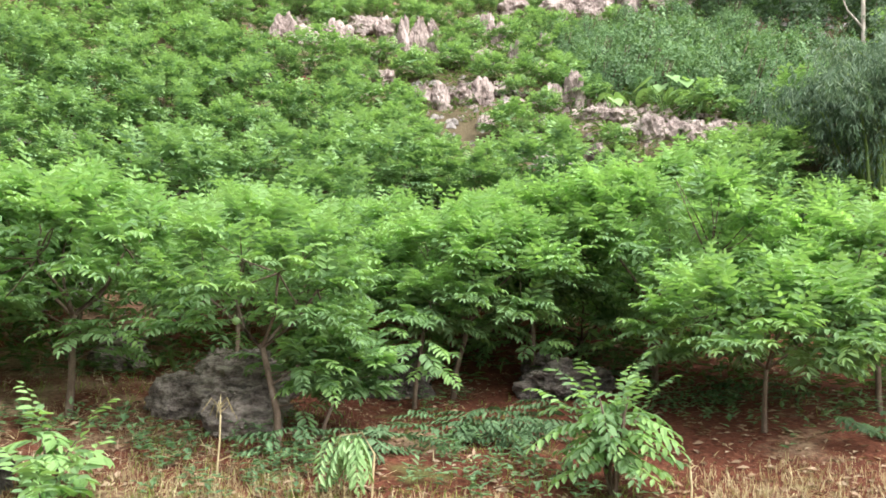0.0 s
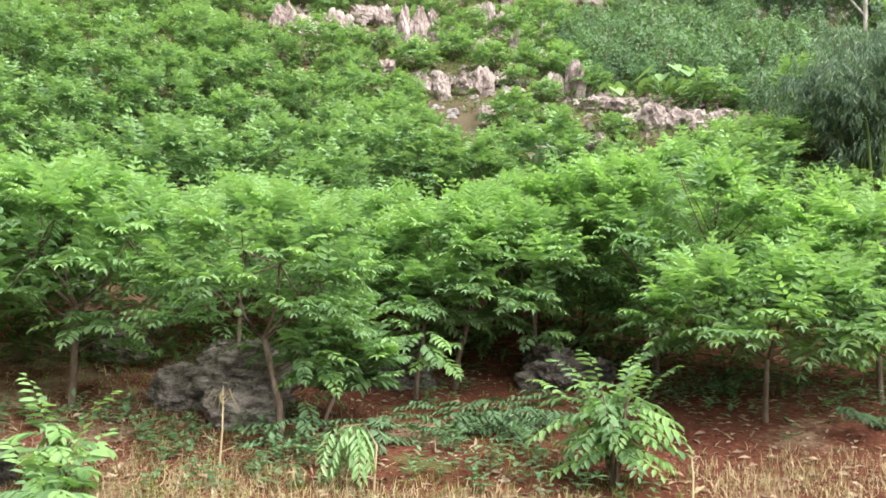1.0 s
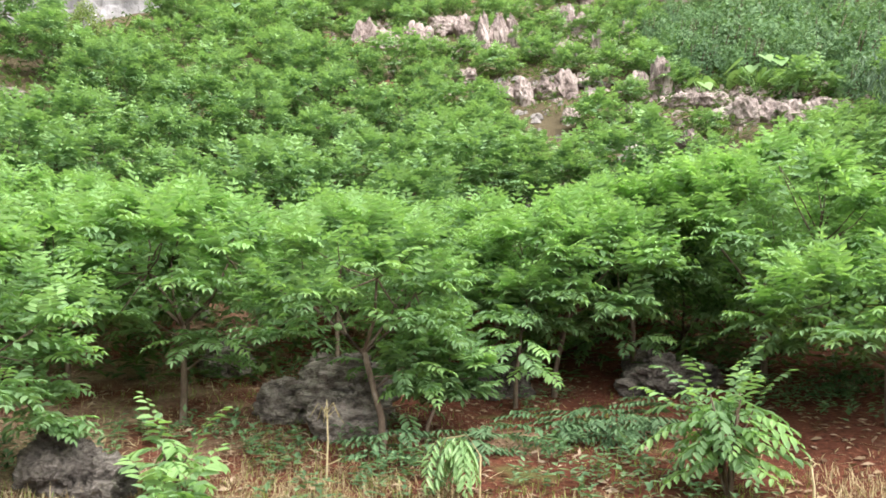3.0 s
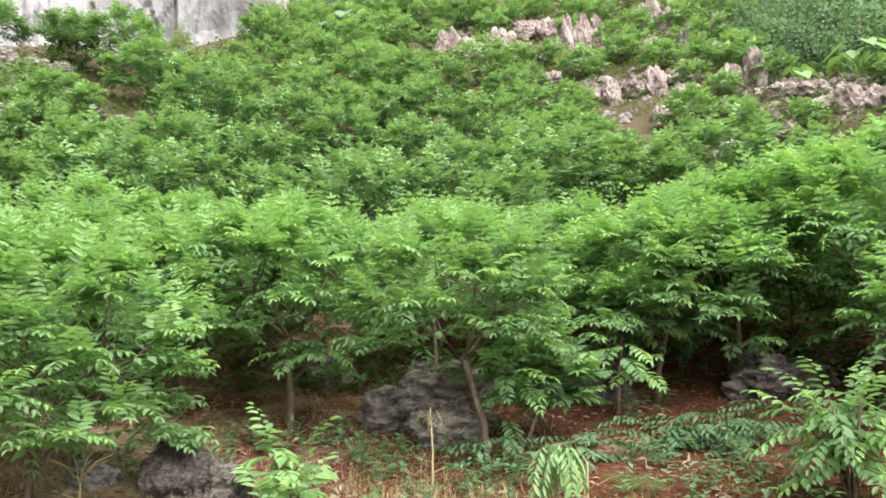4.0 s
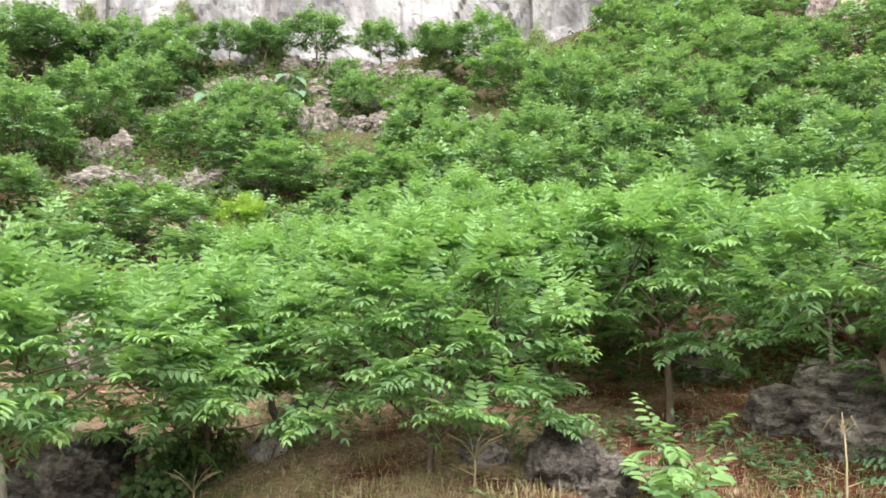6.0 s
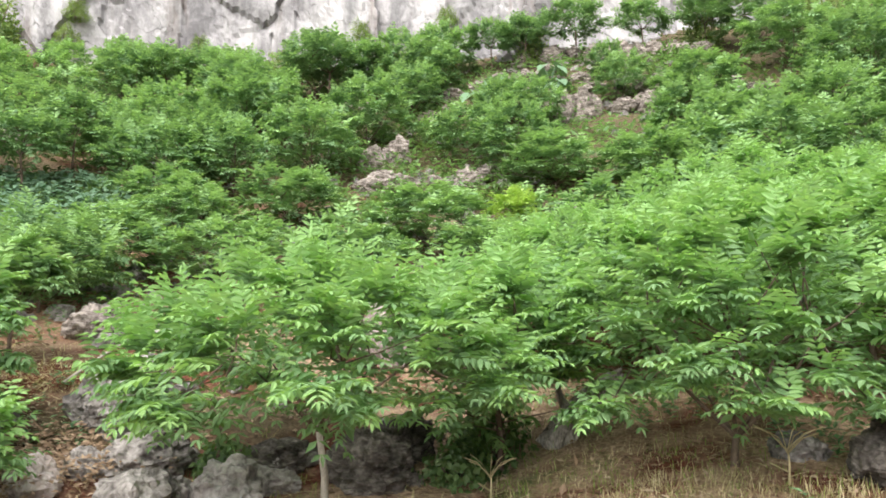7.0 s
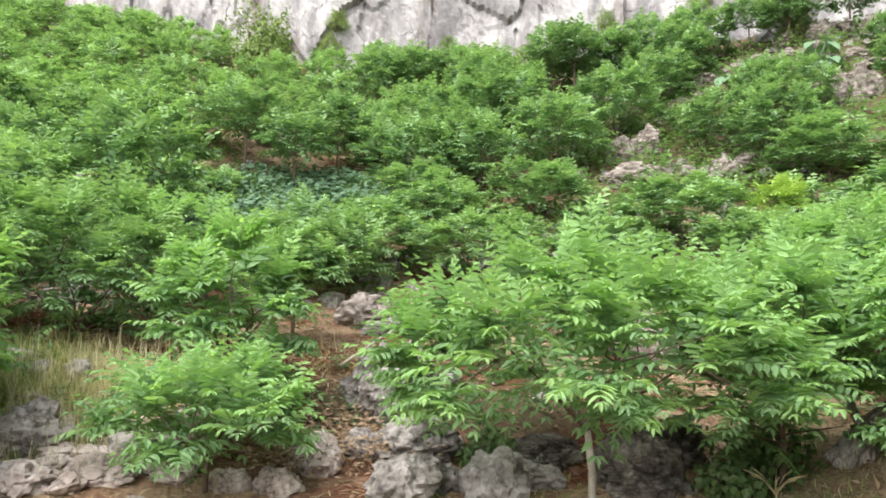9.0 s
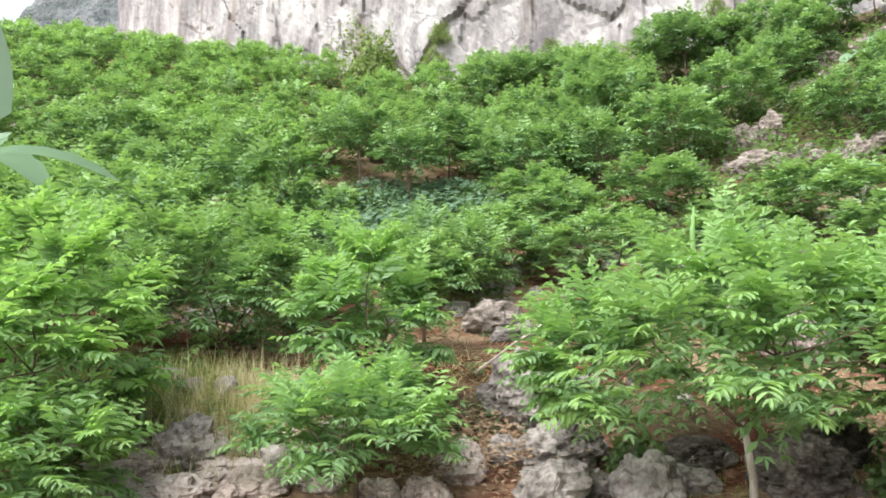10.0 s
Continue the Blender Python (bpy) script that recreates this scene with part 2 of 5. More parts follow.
# Distance haze is mixed into the colour of the far woods.
FAR_HILL = rough("hazed_woods", [(0.34, (0.085, 0.105, 0.105)), (0.48, (0.15, 0.172, 0.175)), (0.6, (0.22, 0.235, 0.24)), (0.75, (0.36, 0.36, 0.37))], 0.14, 14, bump=1.0, size=5.0)


# ---- the lie of the land ----
def fbm(x, y, s, k=4):
    return noise.fractal(Vector((x / s, y / s, 3.7)), 1.0, 2.0, k)


def soft(v, w):
    """Nought below zero, v above it, rounded over w metres."""
    return w * math.log1p(math.exp(min(v / w, 40.0)))


def lerp(v, pts):
    for (a, p), (b, q) in zip(pts, pts[1:]):
        if v <= b:
            u = min(max((v - a) / (b - a), 0.0), 1.0)
            return p + (q - p) * u
    return pts[-1][1]


def heading(x, y):
    """Degrees to the left of the first view."""
    return math.degrees(math.atan2(-x, y))


def spot(az, r):
    a = radians(az)
    return -r * math.sin(a), r * math.cos(a)


def land(x, y):
    """Height of the ground: a gentle foot, a low terrace on one flank and the steep slope under the cliff."""
    r, az = math.hypot(x, y), heading(x, y)
    rr = min(r, 60)
    fade = lerp(az, [(-180, 0), (-110, 0.1), (-60, 1), (125, 1), (160, 0.1), (180, 0)])
    foot = lerp(az, [(-60, 3.2), (40, 3.2), (55, 5.5), (110, 5.2), (130, 4)])
    lower = lerp(az, [(-60, 0.4), (0, 0.42), (50, 0.38), (80, 0.13), (100, 0.1), (125, 0.1)])
    upper = lerp(az, [(-60, 0.1), (0, 0.08), (25, 0.1), (50, 0.16), (65, 0.18), (80, 0.24), (95, 0.27), (125, 0.28)])
    terrace = lerp(az, [(58, 0), (70, 0.5), (108, 0.5), (125, 0)])
    z = 0.145 * soft(rr - foot, 0.8) + lower * soft(rr - 11.5, 1) + upper * soft(rr - 18.5, 2)
    z += terrace / (1 + math.exp(-(min(r, 40) - 8.2) * 4))
    return fade * z + 0.05 * fbm(x, y, 1.3) + 0.3 * fbm(x, y, 6.0) * min(max(r - 9, 0) / 15, 1.0)


def mesh_of(name, verts, faces, mats, index=None, smooth=False):
    me = bpy.data.meshes.new(name)
    me.from_pydata([tuple(v) for v in verts], [], faces)
    for m in mats:
        me.materials.append(m)
    if index is not None:
        me.polygons.foreach_set("material_index", index)
    if smooth:
        me.polygons.foreach_set("use_smooth", [True] * len(me.polygons))
    me.update()
    return me


def part(name, me, parent, label=""):
    ob = new(name, me)
    ob.parent = parent
    return tagged(ob, label)


def copy_at(ob, m):
    """A copy at the pose m, whatever the scale of the thing that it is taken from."""
    q = ob.scale
    return copy_thing(ob, m @ Matrix.Diagonal((1 / q.x, 1 / q.y, 1 / q.z, 1)))


def make_ground():
    rings = [0.0]
    while rings[-1] < 900:
        rings.append(rings[-1] + max(0.14, rings[-1] * 0.03))
    n = 320
    verts, faces = [(0, 0, land(0, 0.01))], []
    for r in rings[1:]:
        for k in range(n):
            x, y = spot(k * 360 / n - 180, r)
            verts.append((x, y, land(x, y)))
    for k in range(n):
        faces.append((0, 1 + (k + 1) % n, 1 + k))
    for i in range(len(rings) - 2):
        a, b = 1 + i * n, 1 + (i + 1) * n
        for k in range(n):
            faces.append((a + k, a + (k + 1) % n, b + (k + 1) % n, b + k))
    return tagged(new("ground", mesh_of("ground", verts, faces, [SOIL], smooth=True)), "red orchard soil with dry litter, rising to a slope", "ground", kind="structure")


make_ground()


# ---- cliff and the far mountain ----
def facets(p, s, step=0.45):
    """Height of a blocky, fractured face: each cell is a tilted plane."""
    _, pts = noise.voronoi(p / s)
    c = pts[0]
    t = noise.noise_vector(c * 3.1)
    return (p / s - c).dot(t) * s + noise.noise(c * 5.3) * step * s


def blocks(p, s, depth):
    """A face broken into joint-bounded blocks, each standing a little proud or back and tilted a little."""
    far, pts = noise.voronoi(p / s)
    c = pts[0]
    seam = min((far[1] - far[0]) / 0.12, 1.0) - 1.0
    return depth * (noise.noise(c * 5.3) + 0.55 * (p / s - c).dot(noise.noise_vector(c * 3.1)) + 0.18 * seam)


CLIFF_LINE = [(6, 52), (14, 44), (20, 37.5), (27, 31), (34, 27.3), (43, 27.3), (50, 27.0), (62, 29.6), (71, 33), (82, 35), (90, 41), (99, 47), (103, 58)]


def make_cliff():
    verts, faces = [], []
    nu, nv = 460, 130
    for i in range(nu + 1):
        az = 6 + 97 * i / nu
        r = lerp(az, CLIFF_LINE)
        x, y = spot(az, r)
        dx, dy = spot(az, 1)
        z0 = land(x, y) - 4.0
        for j in range(nv + 1):
            v = j / nv
            z = z0 + 24 * v
            q = Vector((x, y, z * 0.45))
            w = q + 0.35 * noise.noise_vector(q * 0.8)
            d = blocks(w, 3.4, 0.5) + blocks(w, 1.5, 0.24) + blocks(Vector((w.x, w.y, z * 0.9)), 0.6, 0.05)
            d += 0.5 * noise.fractal(Vector((x, y, z * 0.2)) / 5, 0.9, 2.0, 4) + 0.05 * noise.fractal(Vector((x, y, z)) * 1.3, 0.7, 2.0, 5)
            d -= 9 * max(v - 0.6, 0) ** 1.5 + 1.5 * v - 1.8 * max(0.2 - v, 0) / 0.2
            verts.append((x - dx * d, y - dy * d, z))
    for i in range(nu):
        for j in range(nv):
            a = i * (nv + 1) + j
            faces.append((a, a + 1, a + nv + 2, a + nv + 1))
    # the back slope closes the crag behind its rim
    top = [i * (nv + 1) + nv for i in range(nu + 1)]
    base = len(verts)
    for i in range(nu + 1):
        az = 6 + 97 * i / nu
        x, y = spot(az, lerp(az, CLIFF_LINE) + 45)
        verts.append((x, y, 8))
    for i in range(nu):
        faces.append((top[i], base + i, base + i + 1, top[i + 1]))
    return tagged(new("cliff", mesh_of("cliff", verts, faces, [CLIFF])), "pale grey fractured limestone cliff above the orchard", "cliff", kind="structure")


make_cliff()


def make_far_mountain():
    verts, faces = [], []
    nu, nv = 340, 110
    for i in range(nu + 1):
        az = 75 + 95 * i / nu
        top = 163 * math.exp(-((az - 98) / 16.0) ** 2) + 30 * math.exp(-((az - 135) / 20) ** 2) + 10
        for j in range(nv + 1):
            v = j / nv
            r = 230 + 130 * v
            x, y = spot(az, r)
            z = top * math.sin(min(v * 1.25, 1) * math.pi / 2) * (1 if v < 0.8 else 1 - (v - 0.8) * 3)
            q = Vector((x / 22, y / 22, z / 30))
            z += (9 * noise.fractal(q, 0.9, 2.0, 6) + 4.5 * abs(noise.noise(Vector((x / 6, y / 6, z / 6))))) * min(v * 4, 1)
            verts.append((x, y, z))
    for i in range(nu):
        for j in range(nv):
            a = i * (nv + 1) + j
            faces.append((a, a + 1, a + nv + 2, a + nv + 1))
    return tagged(new("backdrop_mountain", mesh_of("far_mountain", verts, faces, [FAR_HILL])), "grey-green wooded mountain far off, haze painted into its colour", "mountain", kind="structure")


make_far_mountain()


# ---- rocks ----
def make_rock(rng, name, sx, sy, sz, mat, label, category="rock", group="", detail=4, spiky=0.0, rough_amount=1.0):
    """A weathered block: faceted, cracked and undercut, sunk a little into the soil."""
    bm = bmesh.new()
    bmesh.ops.create_icosphere(bm, subdivisions=detail, radius=1.0)
    off = Vector((rng.uniform(-50, 50), rng.uniform(-50, 50), rng.uniform(-50, 50)))
    for v in bm.verts:
        p = v.co.copy()
        q = p + off
        k = 1 + 0.22 * noise.fractal(q * 0.9, 1.0, 2.0, 3)
        k += rough_amount * (0.5 * facets(q, 0.95) + 0.3 * facets(q, 0.4) + 0.22 * facets(q, 0.17))
        # sharp crests, and pits eaten into the face
        k += rough_amount * (0.16 - 0.3 * abs(noise.noise(q * 2.6)) - 0.14 * abs(noise.noise(q * 6.5)))
        near, _ = noise.voronoi(q * 3.4)
        k -= rough_amount * 0.35 * max(0.3 - near[0], 0)
        k += spiky * max(p.z, 0) * (0.55 * noise.noise(Vector((q.x * 3.2, q.y * 3.2, 0))) + 0.3 * noise.noise(Vector((q.x * 7, q.y * 7, 1))))
        p *= max(k, 0.35)
        v.co = Vector((p.x * sx / 2, p.y * sy / 2, p.z * sz * 0.62 + sz * 0.3))
    me = bpy.data.meshes.new(name)
    bm.to_mesh(me)
    bm.free()
    me.materials.append(mat)
    return tagged(new(name, me), label, category, group)


def set_down(ob, x, y, sink=0.0, turn=0.0, tilt=0.0):
    ob.matrix_basis = Matrix.Translation((x, y, land(x, y) - sink)) @ Matrix.Rotation(turn, 4, "Z") @ Matrix.Rotation(tilt, 4, "X")
    return ob


rr = random.Random(21)
DARK_LABEL = "grey-brown layered limestone boulder on red soil"
for x, y, sx, sy, sz, tn in [(-1.95, 7.75, 1.0, 0.75, 0.58, 0.3), (-1.72, 7.15, 0.55, 0.5, 0.42, 1.0), (-2.5, 7.6, 0.5, 0.4, 0.36, 2.6), (-0.47, 8.7, 0.72, 0.5, 0.52, 0.2), (-0.95, 8.6, 0.5, 0.4, 0.32, 2.0),
                             (1.4, 8.9, 0.85, 0.6, 0.42, 0.5), (1.2, 9.3, 0.5, 0.5, 0.4, 0.9), (-3.3, 5.35, 0.46, 0.4, 0.46, 0.0), (-2.95, 5.3, 0.4, 0.35, 0.3, 1.0), (-3.5, 5.45, 0.3, 0.3, 0.28, 2.0),
                             (-3.6, 9.2, 0.6, 0.5, 0.4, 1.4), (-2.4, 9.3, 0.5, 0.4, 0.3, 0.4)]:
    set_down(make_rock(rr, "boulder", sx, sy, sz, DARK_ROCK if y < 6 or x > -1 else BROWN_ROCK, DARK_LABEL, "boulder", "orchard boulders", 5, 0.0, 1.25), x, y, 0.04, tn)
GREY_LABEL = "rough grey rock in the low overgrown bank"
BANK = [(-8.05, 1.75, 0.78, 0.7, 0.6, 0.3), (-7.4, 1.8, 0.7, 0.6, 0.36, 1.0), (-6.6, 1.48, 0.52, 0.45, 0.32, 2.0), (-6.45, 2.1, 0.48, 0.42, 0.4, 0.2),
        (-6.75, 2.5, 0.6, 0.45, 0.22, 0.7), (-7.0, 2.75, 0.7, 0.5, 0.26, 1.9), (-6.4, 3.3, 0.8, 0.6, 0.5, 0.1), (-6.8, 3.8, 0.7, 0.5, 0.42, 2.3),
        (-7.2, 0.95, 0.42, 0.36, 0.32, 0.6), (-6.85, 0.62, 0.34, 0.3, 0.22, 1.2), (-6.95, 0.3, 0.3, 0.26, 0.2, 2.9), (-7.2, -0.1, 0.42, 0.32, 0.18, 0.4),
        (-7.2, -0.6, 0.5, 0.4, 0.2, 1.6), (-7.1, -1.1, 0.6, 0.4, 0.22, 0.2), (-7.1, -1.6, 0.5, 0.4, 0.2, 2.2), (-6.7, 1.8, 0.3, 0.3, 0.26, 0.9), (-7.5, 1.3, 0.36, 0.3, 0.28, 0.1), (-7.75, -1.1, 0.6, 0.5, 0.36, 2.7)]
for i, (x, y, sx, sy, sz, tn) in enumerate(BANK):
    # Stones under the spreading tree get its shade as a darker rock colour.
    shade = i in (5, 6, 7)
    set_down(make_rock(rr, "rock", sx, sy, sz, DARK_ROCK if shade else PALE_STONE if 7 < i < 15 else GREY_ROCK, "rough rock in the low overgrown bank, darkened as tree shade" if shade else GREY_LABEL, "rock", "stones of the bank", 5 if sx > 0.6 else 4, 0.0, 1.1), x, y, 0.06, tn, rr.uniform(-0.25, 0.25))
for k in range(46):
    az = 58 + 52 * rr.random()
    x, y = spot(az, rr.uniform(7.2, 9.2))
    s = rr.uniform(0.1, 0.26)
    set_down(make_rock(rr, "stone", s * rr.uniform(1, 1.7), s, s * 0.7, GREY_ROCK, "small loose grey stone on the bank", "stone", "loose stones", 2), x, y, 0.01, rr.uniform(0, 6))
for k in range(150):
    y = rr.uniform(-2.2, 0.1)
    x = -7.55 - 0.1 * (y + 1) + rr.gauss(0, 0.3)
    q = rr.uniform(0.08, 0.24)
    set_down(make_rock(rr, "stone", q * rr.uniform(1, 1.7), q, q * rr.uniform(0.3, 0.55), PALE_STONE, "flat pale pinkish stone in a heap of rubble", "stone", "rubble of the bank", 3), x, y, 0.01, rr.uniform(0, 6), rr.uniform(-0.3, 0.3))
set_down(make_rock(rr, "boulder", 0.7, 0.6, 0.46, BROWN_ROCK, "grey boulder beside a bare red patch", "boulder"), -10.9, 2.05, 0.05, 0.4)
for dx, dy in [(0.5, 0.35), (0.3, 0.7), (0.75, 0.1), (0.65, 0.75)]:
    set_down(make_rock(rr, "stone", 0.35, 0.3, 0.2, GREY_ROCK, "flat grey stone below a boulder", "stone", "loose stones", 3), -10.7 + dx * 0.3, 2.0 + dy, 0.02, rr.uniform(0, 6))

CLEAR = []
PINK_LABEL = "jagged pinkish-white limestone outcrop on the slope"


def outcrop(x, y, w, h, n=3, spiky=0.55, mat=PINK_ROCK, label=PINK_LABEL, keep=True, deep=0.7):
    """A knot of spires standing side by side along the slope."""
    ax, ay = spot(heading(x, y) + 90, 1)
    for k in range(n):
        u = ((k + 0.5) / n - 0.5) * w
        s = w / n * rr.uniform(1.15, 1.6)
        hh = h * rr.uniform(0.5, 0.95)
        set_down(make_rock(rr, "outcrop", s, s * deep, hh, mat, label, "rock", "slope outcrops", 4, spiky), x + ax * u + rr.uniform(-0.2, 0.2), y + ay * u + rr.uniform(-0.2, 0.2), 0.15 * hh, rr.uniform(0, 6))
    if keep:
        g = 1.0 if mat is PINK_ROCK else 0.55
        CLEAR.append((x, y, w * 0.45 + 0.35 * g))
        ux, uy = spot(heading(x, y), 1)
        CLEAR.append((x - ux * 1.4, y - uy * 1.4, w * 0.32 + 0.55 * g))
        CLEAR.append((x - ux * 2.6, y - uy * 2.6, w * 0.22 + 0.35 * g))


for x, y, w, h, n in [(-5.0, 29.0, 3.4, 1.2, 4), (-4.9, 28.1, 2.6, 0.6, 3), (-2.9, 31.3, 2.0, 1.0, 2), (-1.1, 29.3, 1.6, 1.7, 3), (0.1, 23.4, 2.5, 1.1, 4), (1.65, 30.5, 1.0, 1.3, 2), (2.25, 26.8, 0.8, 1.1, 2), (3.4, 22.7, 0.8, 1.2, 2),
                      (4.3, 21.4, 1.4, 0.6, 2), (5.7, 19.7, 2.8, 0.8, 5), (2.1, 19.4, 0.7, 0.5, 1), (3.7, 19.0, 0.6, 0.4, 1), (5.6, 34.5, 2.6, 1.6, 2), (3.0, 35.0, 1.4, 1.2, 1),
                      (1.6, 22.6, 0.7, 0.5, 1), (-2.0, 25.0, 0.7, 0.6, 1), (0.9, 21.4, 0.5, 0.7, 1), (2.9, 25.4, 0.5, 0.9, 1), (1.2, 27.2, 0.6, 0.9, 1), (2.0, 31.6, 0.9, 1.1, 2), (3.6, 29.0, 0.6, 0.9, 1), (-0.2, 27.2, 0.5, 0.6, 1), (-2.4, 27.6, 0.7, 0.7, 2)]:
    outcrop(x, y, w, h, n)
for x, y, w, h, n in [(-16.8, 9.4, 0.85, 1.1, 1), (-16.2, 9.9, 0.9, 0.7, 1), (-18.2, 10.1, 1.5, 0.9, 3), (-22.4, 11.5, 1.3, 0.8, 2), (-15.7, 14.4, 1.0, 1.0, 2), (-15.3, 10.6, 1.6, 0.6, 3), (-16.6, 9.4, 1.2, 0.5, 2), (-11.9, 10.6, 0.8, 0.5, 2), (-14.6, 15.5, 1.1, 0.7, 2), (-10.8, 16.5, 0.9, 0.8, 2), (-16.4, 13.6, 0.8, 0.7, 2),
                      (-23.0, -7.3, 1.2, 0.7, 2), (-12.6, 17.6, 0.8, 0.6, 1), (-24.5, 2.0, 0.9, 0.6, 1), (-16.3, 0.3, 0.5, 0.5, 1), (-25.5, 4.8, 0.9, 0.7, 2), (-24.0, 5.5, 0.8, 0.5, 1)]:
    outcrop(x, y, w, h, n, 0.35, BROWN_ROCK, "grey-brown rock ledge between the trees", True)
for x, y, w, h, n in [(-18.3, 14.3, 1.4, 0.5, 3), (-17.7, 15.6, 1.6, 0.45, 3), (-19.8, 13.2, 1.2, 0.4, 2), (-16.2, 16.0, 1.3, 0.45, 3), (-16.2, 14.6, 0.9, 0.6, 2), (-20.4, 14.8, 1.5, 0.5, 3), (-18.9, 15.6, 1.6, 0.5, 3), (-19.3, 16.9, 2.2, 0.8, 3), (-17.6, 18.2, 2.4, 0.8, 3), (-16.2, 19.4, 1.8, 0.7, 3), (-17.4, 12.6, 0.9, 0.4, 2), (-15.0, 16.8, 1.2, 0.5, 2), (-13.4, 17.6, 1.0, 0.5, 2)]:
    outcrop(x, y, w, h, n, 0.3, BROWN_ROCK, "grey-brown rock ledge between the trees", False)
for x, y, w, h, n in [(8.0, 34.0, 3.0, 2.2, 3), (10.8, 32.6, 2.6, 2.0, 3), (6.2, 36.0, 2.4, 2.0, 2)]:
    outcrop(x, y, w, h, n, 0.5, PINK_ROCK, "pale rock wall above the vine thicket", False)
outcrop(-9.4, 5.2, 0.9, 1.0, 2, 0.4, PINK_ROCK, "pale limestone boulder behind a spreading tree", True)
outcrop(-3.8, 22.9, 1.2, 1.1, 2, 0.1, RED_BANK, "bare scar of dark red earth", True)
outcrop(-6.7, 27.4, 1.8, 0.8, 2, 0.0, RED_BANK, "bare orange-red earth bank", True)
outcrop(-14.2, -0.4, 1.0, 0.45, 2, 0.0, RED_BANK, "low bank of bare red earth", True)
outcrop(-12.3, -2.6, 1.0, 0.4, 2, 0.0, RED_BANK, "low bank of bare red earth", True)


# ---- trees ----
def tube(verts, faces, pts, radii, sides=6):
    base = len(verts)
    for i, (p, r) in enumerate(zip(pts, radii)):
        d = (pts[min(i + 1, len(pts) - 1)] - pts[max(i - 1, 0)]).normalized()
        u = d.orthogonal().normalized()
        w = d.cross(u)
        for k in range(sides):
            a = 2 * math.pi * k / sides
            verts.append(p + r * (math.cos(a) * u + math.sin(a) * w))
    for i in range(len(pts) - 1):
        for k in range(sides):
            a, b = base + i * sides + k, base + i * sides + (k + 1) % sides
            faces.append((a, b, b + sides, a + sides))
    faces.append(tuple(base + (len(pts) - 1) * sides + k for k in range(sides)))


LEAF_SHAPE = [(0, 0, 0), (0.28, 0.44, 0.04), (0.68, 0.42, -0.02), (1, 0, -0.2), (0.68, -0.42, -0.02), (0.28, -0.44, 0.04)]
LEAF_FACES = [(0, 3, 2, 1), (0, 5, 4, 3)]
LEAF_SIMPLE = [(0, 0, 0), (0.45, 0.5, 0.03), (1, 0, -0.15), (0.45, -0.5, 0.03)]
LEAF_SIMPLE_FACES = [(0, 2, 1), (0, 3, 2)]


def add_leaf(verts, faces, at, along, up, length, width, simple):
    side = up.cross(along)
    if side.length < 1e-4:
        side = along.orthogonal()
    side.normalize()
    nrm = along.cross(side)
    base = len(verts)
    for a, b, c in (LEAF_SIMPLE if simple else LEAF_SHAPE):
        verts.append(at + along * (a * length) + side * (b * width) + nrm * (c * length))
    fs = LEAF_SIMPLE_FACES if simple else LEAF_FACES
    faces.extend(tuple(base + i for i in f) for f in fs)
    return len(fs)


def add_shoot(cv, cf, mi, rng, start, d, ln, leaves, leaf_len, simple, young, droop=0.05, aspect=0.4):
    """One leafy shoot: leaves in two ranks along an arching twig, hanging a little."""
    p, step, dirn = start.copy(), ln / leaves, d.copy()
    for j in range(leaves):
        dirn = (dirn + Vector((0, 0, -droop))).normalized()
        q = p + dirn * step
        side = dirn.cross(Vector((0, 0, 1)))
        if side.length < 0.1:
            side = dirn.orthogonal()
        side.normalize()
        up = (side.cross(dirn) + Vector((rng.uniform(-0.22, 0.22), rng.uniform(-0.22, 0.22), 1.1))).normalized()
        s = 1 if j % 2 else -1
        al = (dirn * rng.uniform(0.45, 0.75) + side * s * rng.uniform(0.65, 0.95) + Vector((0, 0, -0.2 + rng.uniform(-0.22, 0.16)))).normalized()
        if j == leaves - 1:
            al = (dirn + Vector((0, 0, -0.25))).normalized()
        size = leaf_len * rng.uniform(0.65, 1.15) * (0.7 if j > leaves - 3 or j < 1 else 1)
        k = add_leaf(cv, cf, q, al, up, size, size * aspect, simple)
        mi.extend([1 if young and j > leaves * 0.3 else 0] * k)
        p = q


